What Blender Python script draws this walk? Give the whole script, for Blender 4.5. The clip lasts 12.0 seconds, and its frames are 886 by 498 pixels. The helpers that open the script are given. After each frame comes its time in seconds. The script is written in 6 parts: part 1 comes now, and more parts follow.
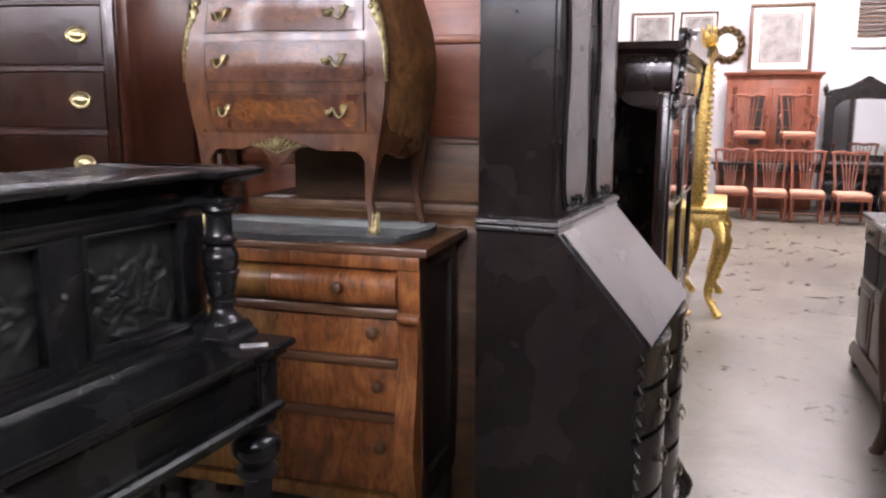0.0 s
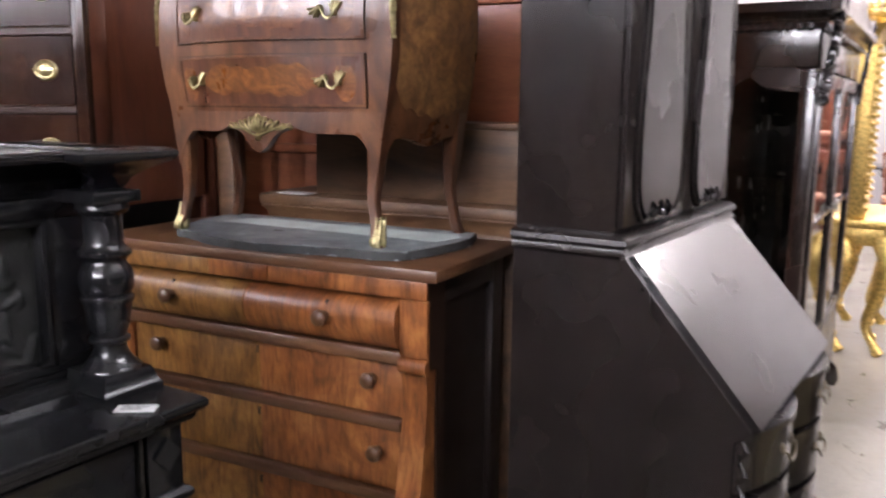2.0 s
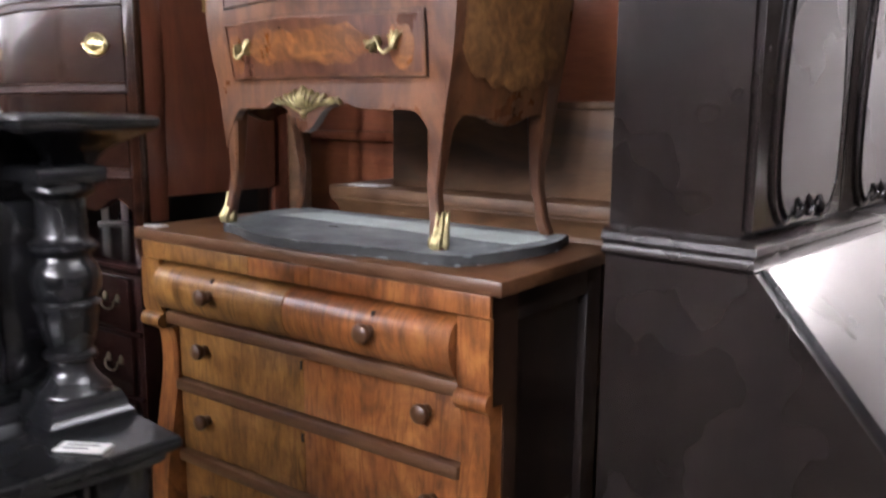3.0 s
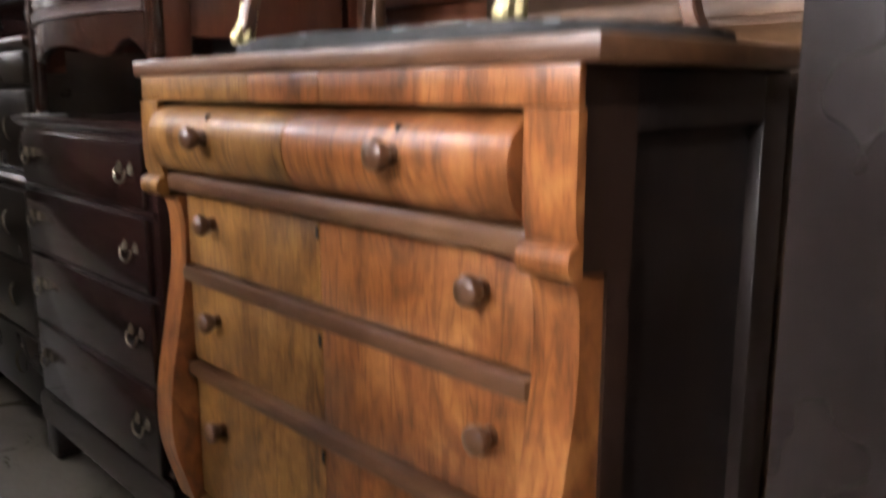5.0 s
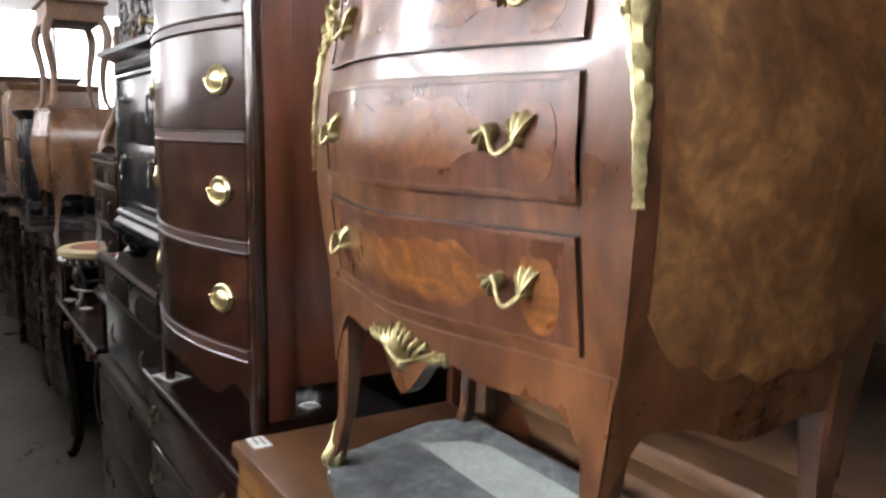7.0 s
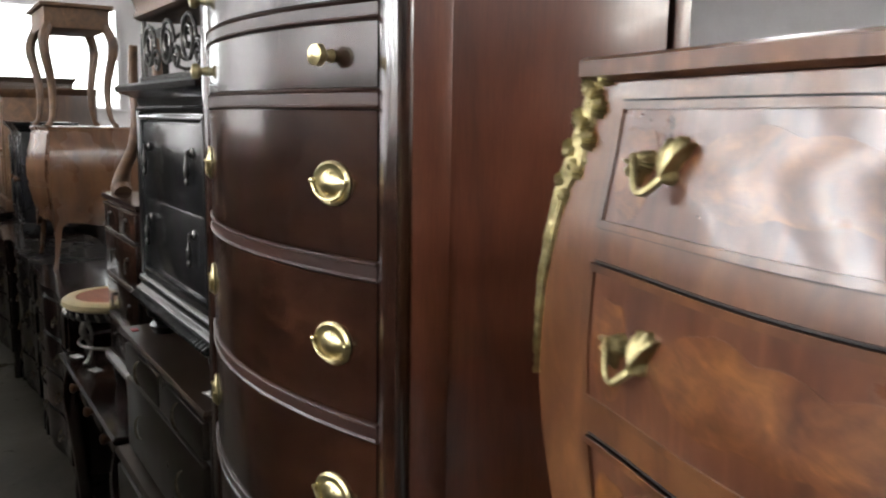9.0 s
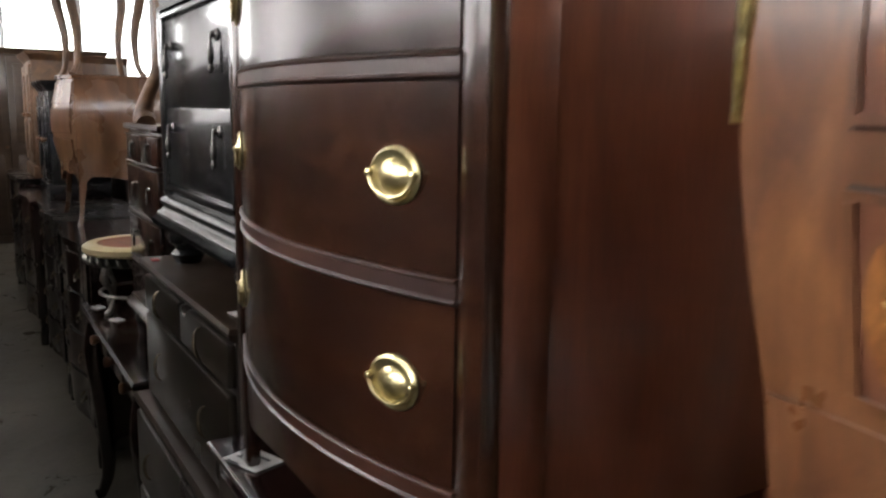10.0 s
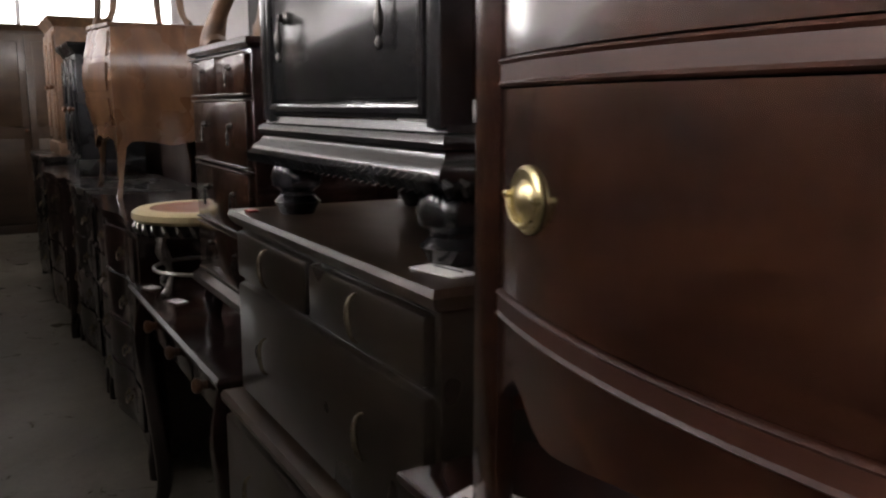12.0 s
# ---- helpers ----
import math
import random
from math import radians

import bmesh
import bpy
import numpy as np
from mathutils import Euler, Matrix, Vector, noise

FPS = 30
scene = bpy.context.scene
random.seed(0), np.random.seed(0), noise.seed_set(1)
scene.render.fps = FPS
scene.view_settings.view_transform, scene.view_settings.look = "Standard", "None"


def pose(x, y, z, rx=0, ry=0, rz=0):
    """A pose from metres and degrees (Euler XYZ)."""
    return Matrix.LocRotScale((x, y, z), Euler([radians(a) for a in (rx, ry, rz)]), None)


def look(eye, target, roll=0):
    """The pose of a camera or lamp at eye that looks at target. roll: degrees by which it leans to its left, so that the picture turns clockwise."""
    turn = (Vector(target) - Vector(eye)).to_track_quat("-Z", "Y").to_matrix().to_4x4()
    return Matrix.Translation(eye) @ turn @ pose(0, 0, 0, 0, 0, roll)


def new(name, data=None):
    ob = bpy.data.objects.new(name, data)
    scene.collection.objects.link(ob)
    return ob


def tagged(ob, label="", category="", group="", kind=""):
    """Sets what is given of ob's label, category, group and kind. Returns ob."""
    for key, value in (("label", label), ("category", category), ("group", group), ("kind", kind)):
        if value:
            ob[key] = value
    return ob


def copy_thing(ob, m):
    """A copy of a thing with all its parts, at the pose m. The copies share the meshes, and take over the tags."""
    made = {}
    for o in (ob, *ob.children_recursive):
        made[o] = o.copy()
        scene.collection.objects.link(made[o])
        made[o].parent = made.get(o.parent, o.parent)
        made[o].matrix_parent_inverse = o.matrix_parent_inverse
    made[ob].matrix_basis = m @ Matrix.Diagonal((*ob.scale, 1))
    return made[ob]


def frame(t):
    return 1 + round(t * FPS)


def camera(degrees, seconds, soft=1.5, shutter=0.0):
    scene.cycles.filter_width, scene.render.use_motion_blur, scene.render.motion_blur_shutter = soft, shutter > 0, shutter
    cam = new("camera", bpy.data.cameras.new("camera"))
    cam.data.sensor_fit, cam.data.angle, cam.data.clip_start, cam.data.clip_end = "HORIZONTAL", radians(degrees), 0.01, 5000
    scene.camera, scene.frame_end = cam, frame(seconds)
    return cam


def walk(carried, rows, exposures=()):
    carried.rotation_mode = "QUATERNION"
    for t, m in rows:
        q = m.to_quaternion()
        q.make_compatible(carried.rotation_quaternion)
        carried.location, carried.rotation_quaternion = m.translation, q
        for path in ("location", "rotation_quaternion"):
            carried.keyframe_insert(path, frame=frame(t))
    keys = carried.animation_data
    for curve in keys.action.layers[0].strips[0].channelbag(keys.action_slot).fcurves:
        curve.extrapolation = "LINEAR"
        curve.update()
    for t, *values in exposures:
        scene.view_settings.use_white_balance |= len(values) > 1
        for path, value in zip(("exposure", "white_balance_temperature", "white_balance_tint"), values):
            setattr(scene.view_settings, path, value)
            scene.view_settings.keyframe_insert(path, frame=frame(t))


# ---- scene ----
cam = camera(56.4, 12.0, soft=2.2, shutter=0.4)
PATH = [
    (0, (0.683, 0.869, 1.399), (0.111, 2.755, 1.055), 0.2),
    (0.5, (0.731, 1.038, 1.323), (0.15, 2.921, 0.984), 0.1),
    (1, (0.742, 1.19, 1.299), (0.153, 3.071, 0.96), 0.3),
    (1.5, (0.731, 1.38, 1.288), (0.051, 3.23, 0.949), 0.5),
    (2, (0.718, 1.58, 1.328), (-0.169, 3.34, 0.987), 0.5),
    (2.5, (0.689, 1.744, 1.369), (-0.385, 3.397, 1.032), 0.5),
    (3, (0.653, 1.944, 1.268), (-0.516, 3.532, 0.934), 0.4),
    (3.2, (0.632, 2.037, 1.172), (-0.562, 3.609, 0.846), 0.3),
    (4.8, (0.443, 2.394, 0.854), (-0.954, 3.778, 0.49), 0.6),
    (5, (0.422, 2.425, 0.955), (-1.028, 3.752, 0.582), -0.0),
    (5.5, (0.438, 2.531, 1.089), (-1.175, 3.671, 0.773), 0.4),
    (6, (0.458, 2.6, 1.269), (-1.247, 3.603, 0.969), 0.7),
    (6.5, (0.388, 2.583, 1.401), (-1.332, 3.559, 1.104), 0.7),
    (7, (0.324, 2.594, 1.525), (-1.353, 3.645, 1.239), 0.8),
    (7.5, (0.231, 2.601, 1.577), (-1.397, 3.728, 1.297), 1.4),
    (7.7, (0.183, 2.604, 1.58), (-1.45, 3.724, 1.298), 1.6),
    (9.3, (-0.323, 2.638, 1.695), (-1.992, 3.694, 1.378), 0.9),
    (9.5, (-0.356, 2.655, 1.628), (-2.032, 3.699, 1.312), 1.1),
    (10, (-0.483, 2.698, 1.467), (-2.182, 3.702, 1.14), 0.9),
    (10.5, (-0.617, 2.69, 1.402), (-2.325, 3.676, 1.07), 0.6),
    (11, (-0.747, 2.666, 1.353), (-2.456, 3.649, 1.017), 0.4),
    (11.5, (-0.937, 2.669, 1.302), (-2.645, 3.654, 0.964), 0.3),
    (12, (-1.111, 2.672, 1.284), (-2.823, 3.648, 0.942), 0.1),
]
walk(cam, [(t, look(eye, target, roll)) for t, eye, target, roll in PATH],
     exposures=[(0.0, 0.27, 6300, 17), (1.5, 0.36, 6300, 16), (2.0, 0.64, 6300, 15), (2.5, 0.90, 6250, 15), (3.2, 0.88, 6250, 13), (5.0, 1.40, 6600, 12), (5.5, 1.38, 6550, 10), (6.0, 0.92, 6500, 9), (6.5, 1.05, 6450, 10), (7.0, 0.98, 6450, 7),
                (7.6, 0.68, 6600, 5), (9.5, 0.28, 6500, 4), (10.5, 0.70, 6850, 9), (11.2, 0.42, 6700, 9), (12.0, 0.36, 6850, 11)])

# ---- world and lamps ----
world = bpy.data.worlds.new("world")
scene.world = world
world.use_nodes = True
world.node_tree.nodes["Background"].inputs[0].default_value = (0.9, 0.95, 1.0, 1)
world.node_tree.nodes["Background"].inputs[1].default_value = 0.15


def lamp(x, y, z, w, d, power, colour=(0.98, 0.95, 1.0)):
    """The light of one ceiling fixture, just under its tubes."""
    data = bpy.data.lights.new("tube_light", "AREA")
    data.shape, data.size, data.size_y, data.energy, data.color = "RECTANGLE", w, d, power, colour
    ob = new("tube_light", data)
    ob.location = (x, y, z)
    return ob


# fixtures: x, y, length along x, length along y, power
FIXTURES = [
    (2.3, 4.2, 0.3, 3.6, 60), (2.3, 8.6, 0.3, 3.6, 120), (0.9, 11.4, 2.4, 0.3, 130), (3.4, 11.4, 2.4, 0.3, 110),
    (-2.3, -4.6, 0.3, 3.6, 330), (-0.75, -4.6, 0.3, 3.6, 330), (0.8, -4.6, 0.3, 3.6, 330), (2.35, -4.6, 0.3, 3.6, 330),
    (-3.5, 7.0, 0.3, 3.6, 70), (-8.5, 6.0, 0.3, 3.6, 40), (-5.0, -1.2, 0.3, 3.6, 120), (-5.0, -5.0, 0.3, 3.6, 250), (-8.5, -1.5, 0.3, 3.6, 130), (-8.5, -5.0, 0.3, 3.6, 230), (-12.0, -3.0, 0.3, 3.6, 200),
]
CEIL = 4.3
for fx, fy, fw, fd, fp in FIXTURES:
    tint = (1.0, 0.90, 0.87) if fy > 8 else (0.97, 0.95, 1.0)
    lamp(fx, fy, CEIL - 0.42, fw, fd, 0.7 * fp, tint)
    lamp(fx, fy, CEIL - 0.24, fw, fd, 1.5 * fp, tint).rotation_euler = (math.pi, 0, 0)     # bare tubes also light the ceiling, boosted past the downward lamp for brighter reflections


# ---- materials ----
def nodes_of(name):
    m = bpy.data.materials.new(name)
    m.use_nodes = True
    nt = m.node_tree
    return m, nt, nt.nodes["Principled BSDF"]


def coords(nt, scale, rot=(0, 0, 0)):
    tc = nt.nodes.new("ShaderNodeTexCoord")
    mp = nt.nodes.new("ShaderNodeMapping")
    mp.inputs["Scale"].default_value = scale
    mp.inputs["Rotation"].default_value = rot
    nt.links.new(tc.outputs["Object"], mp.inputs["Vector"])
    return mp.outputs[0]


def noise_tex(nt, vec, scale, detail=4, rough=0.55, dist=0.0):
    n = nt.nodes.new("ShaderNodeTexNoise")
    n.inputs["Scale"].default_value, n.inputs["Detail"].default_value = scale, detail
    n.inputs["Roughness"].default_value, n.inputs["Distortion"].default_value = rough, dist
    nt.links.new(vec, n.inputs["Vector"])
    return n.outputs["Fac"]


def ramp(nt, fac, stops):
    r = nt.nodes.new("ShaderNodeValToRGB")
    e = r.color_ramp.elements
    while len(e) < len(stops):
        e.new(0.5)
    for i, (p, c) in enumerate(stops):
        e[i].position, e[i].color = p, (*c, 1)
    nt.links.new(fac, r.inputs[0])
    return r.outputs[0]


def mix(nt, fac, a, b, mode="MIX"):
    m = nt.nodes.new("ShaderNodeMix")
    m.data_type, m.blend_type = "RGBA", mode
    for sock, v in ((0, fac), (6, a), (7, b)):
        if isinstance(v, (int, float)):
            m.inputs[sock].default_value = v
        elif isinstance(v, tuple):
            m.inputs[sock].default_value = (*v, 1)
        else:
            nt.links.new(v, m.inputs[sock])
    return m.outputs[2]


def maprange(nt, fac, lo, hi):
    m = nt.nodes.new("ShaderNodeMapRange")
    m.inputs["From Min"].default_value, m.inputs["From Max"].default_value = 0.3, 0.7
    m.inputs["To Min"].default_value, m.inputs["To Max"].default_value = lo, hi
    nt.links.new(fac, m.inputs[0])
    return m.outputs[0]


def bump(nt, fac, strength, dist, bsdf):
    b = nt.nodes.new("ShaderNodeBump")
    b.inputs["Strength"].default_value, b.inputs["Distance"].default_value = strength, dist
    nt.links.new(fac, b.inputs["Height"])
    nt.links.new(b.outputs[0], bsdf.inputs["Normal"])


def wood(name, dark, mid, light, rough=0.3, along="x", figure=1.0, coat=0.3, relief=0.15, blotch=0.5, sheen=0.5):
    """Polished wood: fine fibres along one axis, broad figure, blotches of old polish, fine scratches."""
    m, nt, b = nodes_of(name)
    st = {"x": (4, 70, 70), "y": (70, 4, 70), "z": (70, 70, 4)}[along]
    big = {"x": (1.0, 5, 5), "y": (5, 1.0, 5), "z": (5, 5, 1.0)}[along]
    fibre = noise_tex(nt, coords(nt, st), 6.0, 5, 0.65, 0.3)
    fig = noise_tex(nt, coords(nt, big), 2.2, 4, 0.55, 1.2 * figure)
    base = ramp(nt, fig, [(0.25, tuple(0.88 * c for c in dark)), (0.5, tuple(0.88 * c for c in mid)), (0.78, tuple(0.88 * c for c in light))])
    grain = ramp(nt, fibre, [(0.3, (0.42, 0.37, 0.34)), (0.65, (0.95, 0.95, 0.95))])
    col = mix(nt, 0.55, base, grain, "MULTIPLY")
    stain = noise_tex(nt, coords(nt, (1, 1, 1)), 4.5, 5, 0.6, 0.4)
    worn = ramp(nt, stain, [(0.28, (0.5, 0.47, 0.45)), (0.62, (1, 1, 1))])
    col = mix(nt, blotch, col, worn, "MULTIPLY")
    nt.links.new(col, b.inputs["Base Color"])
    smear = noise_tex(nt, coords(nt, (1, 1, 1)), 6.0, 2, 0.5)
    nt.links.new(maprange(nt, smear, max(0.05, rough - 0.02), rough + 0.05), b.inputs["Roughness"])
    b.inputs["Specular IOR Level"].default_value = sheen
    b.inputs["Coat Weight"].default_value, b.inputs["Coat Roughness"].default_value = coat, 0.12
    if relief > 0.05:
        bump(nt, fibre, relief * 0.06, 0.001, b)
    return m


def burl(name, dark, mid, light, rough=0.28, coat=0.4, scale=9.0, stretch=(1, 1, 1), twist=2.2, spots=0.45, flame=0.0, gloss=0.1):
    """Figured veneer with curls and knots; flame adds fine upright ripples and clouds of old stain."""
    m, nt, b = nodes_of(name)
    v = coords(nt, (1, 1, 1))
    a = noise_tex(nt, coords(nt, stretch), scale, 6, 0.6, twist)
    c = noise_tex(nt, v, scale * 5, 4, 0.6, 0.8)
    col = ramp(nt, a, [(0.28, dark), (0.48, mid), (0.7, light)])
    col = mix(nt, spots, col, ramp(nt, c, [(0.35, (0.45, 0.38, 0.32)), (0.6, (1, 1, 1))]), "MULTIPLY")
    if flame > 0:
        rip = noise_tex(nt, coords(nt, (9, 2, 1.3), (0, 0.12, 0)), 7.0, 5, 0.62, 1.6)
        col = mix(nt, flame, col, ramp(nt, rip, [(0.36, (0.36, 0.26, 0.20)), (0.50, (0.85, 0.80, 0.76)), (0.64, (1.0, 1.0, 1.0))]), "MULTIPLY")
        cloud = noise_tex(nt, v, 5.5, 5, 0.6, 1.0)
        col = mix(nt, 0.65, col, ramp(nt, cloud, [(0.33, (0.42, 0.33, 0.27)), (0.56, (1, 1, 1))]), "MULTIPLY")
    nt.links.new(col, b.inputs["Base Color"])
    nt.links.new(maprange(nt, noise_tex(nt, v, 7, 5, 0.6), rough - 0.06, rough + 0.15), b.inputs["Roughness"])
    b.inputs["Coat Weight"].default_value, b.inputs["Coat Roughness"].default_value = coat, gloss
    bump(nt, c, 0.03, 0.001, b)
    return m


def metal(name, colour, rough=0.3, tarnish=0.5):
    m, nt, b = nodes_of(name)
    v = coords(nt, (1, 1, 1))
    n = noise_tex(nt, v, 60, 5, 0.65)
    col = ramp(nt, n, [(0.3, tuple(c * tarnish for c in colour)), (0.6, colour)])
    nt.links.new(col, b.inputs["Base Color"])
    b.inputs["Metallic"].default_value = 1.0
    nt.links.new(maprange(nt, n, rough + 0.15, rough), b.inputs["Roughness"])
    bump(nt, noise_tex(nt, v, 110, 3), 0.32, 0.003, b)
    return m


def plain(name, colour, rough=0.6, vary=0.2, scale=6.0, relief=0.1, metallic=0.0):
    m, nt, b = nodes_of(name)
    v = coords(nt, (1, 1, 1))
    n = noise_tex(nt, v, scale, 6, 0.6, 0.3)
    f = noise_tex(nt, v, scale * 14, 4, 0.6)
    col = ramp(nt, n, [(0.3, tuple(c * (1 - vary) for c in colour)), (0.7, colour)])
    col = mix(nt, vary, col, ramp(nt, f, [(0.35, (0.6, 0.6, 0.6)), (0.6, (1, 1, 1))]), "MULTIPLY")
    nt.links.new(col, b.inputs["Base Color"])
    nt.links.new(maprange(nt, n, max(0.05, rough - 0.1), min(1.0, rough + 0.1)), b.inputs["Roughness"])
    b.inputs["Metallic"].default_value = metallic
    bump(nt, f, relief, 0.003, b)
    return m


def glow(name, colour, strength):
    m, nt, b = nodes_of(name)
    b.inputs["Base Color"].default_value = (*colour, 1)
    b.inputs["Emission Color"].default_value = (*colour, 1)
    b.inputs["Emission Strength"].default_value = strength
    return m


def glass(name, tint=(0.9, 0.95, 0.93)):
    m, nt, b = nodes_of(name)
    b.inputs["Base Color"].default_value = (*tint, 1)
    b.inputs["Transmission Weight"].default_value = 1.0
    b.inputs["Roughness"].default_value, b.inputs["IOR"].default_value = 0.02, 1.3
    return m


def mirror(name):
    m, nt, b = nodes_of(name)
    b.inputs["Base Color"].default_value = (0.85, 0.87, 0.87, 1)
    b.inputs["Metallic"].default_value = 1.0
    b.inputs["Roughness"].default_value = 0.04
    return m


def marble(name):
    m, nt, b = nodes_of(name)
    v = coords(nt, (1, 1, 1))
    n = noise_tex(nt, v, 5, 8, 0.65, 2.0)
    d = noise_tex(nt, v, 40, 5, 0.7)
    col = ramp(nt, n, [(0.3, (0.09, 0.105, 0.112)), (0.5, (0.21, 0.24, 0.25)), (0.7, (0.42, 0.46, 0.46))])
    col = mix(nt, 0.7, col, ramp(nt, d, [(0.38, (0.35, 0.36, 0.38)), (0.6, (1, 1, 1))]), "MULTIPLY")
    nt.links.new(col, b.inputs["Base Color"])
    nt.links.new(maprange(nt, d, 0.28, 0.5), b.inputs["Roughness"])
    bump(nt, d, 0.25, 0.003, b)
    return m


def concrete(name):
    m, nt, b = nodes_of(name)
    v = coords(nt, (1, 1, 1))
    n = noise_tex(nt, v, 0.9, 8, 0.65, 0.6)
    s = noise_tex(nt, v, 5.0, 8, 0.7, 1.0)
    f = noise_tex(nt, v, 60, 4, 0.6)
    col = ramp(nt, n, [(0.3, (0.125, 0.112, 0.090)), (0.5, (0.200, 0.181, 0.148)), (0.72, (0.295, 0.268, 0.222))])
    col = mix(nt, 0.55, col, ramp(nt, s, [(0.34, (0.45, 0.44, 0.40)), (0.54, (1, 1, 1))]), "MULTIPLY")
    col = mix(nt, 0.2, col, ramp(nt, f, [(0.35, (0.5, 0.5, 0.5)), (0.6, (1, 1, 1))]), "MULTIPLY")
    nt.links.new(col, b.inputs["Base Color"])
    nt.links.new(maprange(nt, s, 0.22, 0.5), b.inputs["Roughness"])
    bump(nt, s, 0.08, 0.004, b)
    return m


EBONY = wood("ebonised_wood", (0.010, 0.0102, 0.0116), (0.014, 0.0143, 0.016), (0.020, 0.0202, 0.022), 0.25, "x", 0.3, 0.35, 0.0, 0.08, 0.45)
LACQUER = wood("black_lacquer", (0.0096, 0.0096, 0.0104), (0.0160, 0.0160, 0.0168), (0.0256, 0.0248, 0.0256), 0.20, "x", 0.5, 0.6, 0.05, 0.15)
CARVED = plain("dull_carved_panel", (0.030, 0.031, 0.030), 0.50, 0.45, 14, 0.25)
BLACKOAK = wood("dark_stained_oak", (0.0115, 0.0085, 0.0078), (0.0165, 0.0120, 0.0108), (0.0230, 0.0162, 0.0140), 0.25, "z", 0.3, 0.2, 0.0, 0.08, 0.40)
BLACKTOP = wood("dark_oak_leaf", (0.010, 0.0085, 0.0085), (0.018, 0.0145, 0.0145), (0.027, 0.022, 0.021), 0.24, "y", 0.4, 0.4, 0.03, 0.12, 0.42)
MAPLE = burl("flame_maple_veneer", (0.125, 0.042, 0.012), (0.30, 0.108, 0.031), (0.46, 0.196, 0.060), 0.34, 0.25, 6.0, (2.0, 1, 0.8), 1.8, 0.3, 0.75, 0.16)
MAPLE2 = burl("maple_veneer", (0.135, 0.057, 0.015), (0.285, 0.138, 0.036), (0.41, 0.215, 0.062), 0.36, 0.22, 6.0, (2.0, 1, 0.8), 1.4, 0.4, 0.7, 0.16)
DRESSERTOP = wood("walnut_top", (0.075, 0.031, 0.0135), (0.145, 0.065, 0.029), (0.225, 0.110, 0.050), 0.38, "x", 1.0, 0.15, 0.15, 0.6)
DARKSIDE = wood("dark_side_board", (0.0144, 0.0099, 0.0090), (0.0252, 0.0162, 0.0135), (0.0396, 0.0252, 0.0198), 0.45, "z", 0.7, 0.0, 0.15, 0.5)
KINGWOOD = burl("kingwood_veneer", (0.036, 0.0135, 0.0062), (0.078, 0.030, 0.0125), (0.150, 0.062, 0.024), 0.29, 0.4, 5.0, (4.0, 4.0, 1.1), 0.7, 0.4, 0.0, 0.13)
INLAY = burl("inlaid_burl_veneer", (0.075, 0.026, 0.010), (0.145, 0.055, 0.017), (0.27, 0.112, 0.031), 0.26, 0.7, 14.0, (1, 1, 1.6), 2.2, 0.6, 0.0, 0.08)


def marquetry(name):
    """Dark glossy kingwood ground with upright grain under thick, slightly wavy polish."""
    m, nt, bs = nodes_of(name)
    v = coords(nt, (1, 1, 1))
    ground = ramp(nt, noise_tex(nt, coords(nt, (14, 6, 2)), 4.0, 5, 0.6, 0.6), [(0.3, (0.050, 0.0175, 0.0095)), (0.55, (0.088, 0.0325, 0.0170)), (0.75, (0.135, 0.054, 0.027))])
    cloud = ramp(nt, noise_tex(nt, v, 9, 5, 0.6, 1.4), [(0.36, (0.55, 0.48, 0.44)), (0.6, (1, 1, 1))])
    nt.links.new(mix(nt, 0.6, ground, cloud, "MULTIPLY"), bs.inputs["Base Color"])
    nt.links.new(maprange(nt, noise_tex(nt, v, 8, 6, 0.65), 0.22, 0.40), bs.inputs["Roughness"])
    bs.inputs["Coat Weight"].default_value, bs.inputs["Coat Roughness"].default_value = 0.55, 0.11
    bump(nt, noise_tex(nt, v, 11, 3, 0.5), 0.10, 0.006, bs)
    bnode = nt.nodes.new("ShaderNodeBump")
    bnode.inputs["Strength"].default_value, bnode.inputs["Distance"].default_value = 0.16, 0.006
    nt.links.new(noise_tex(nt, v, 15, 2, 0.5), bnode.inputs["Height"])
    nt.links.new(bnode.outputs[0], bs.inputs["Coat Normal"])
    return m


FAINTINLAY = burl("dark_inlaid_veneer", (0.060, 0.021, 0.0095), (0.108, 0.040, 0.0165), (0.19, 0.078, 0.026), 0.27, 0.55, 14.0, (1, 1, 1.6), 2.2, 0.6, 0.0, 0.11)
MARQUETRY = marquetry("marquetry_veneer")
BURLSIDE = burl("aged_burl_side", (0.062, 0.027, 0.0110), (0.145, 0.068, 0.0255), (0.285, 0.145, 0.053), 0.36, 0.35, 9.0, (1, 1.4, 1), 1.3, 0.75)
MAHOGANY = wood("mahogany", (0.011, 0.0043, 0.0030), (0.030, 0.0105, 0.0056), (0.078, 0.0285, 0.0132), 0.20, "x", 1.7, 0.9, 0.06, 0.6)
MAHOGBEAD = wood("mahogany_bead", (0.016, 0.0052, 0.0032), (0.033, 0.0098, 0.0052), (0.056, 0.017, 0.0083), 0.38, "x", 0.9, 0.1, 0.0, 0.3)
# Lighter than MAHOGANY: light the sides should catch is put into the colour.
MAHOGLIT = wood("lightened_mahogany_side", (0.078, 0.0245, 0.0130), (0.130, 0.040, 0.0205), (0.185, 0.060, 0.031), 0.32, "z", 0.9, 0.5, 0.06, 0.35)
DARKMAHOG = wood("dark_mahogany", (0.0108, 0.0049, 0.0043), (0.0230, 0.0089, 0.0072), (0.0378, 0.0142, 0.0108), 0.19, "x", 0.7, 0.6, 0.06, 0.25)
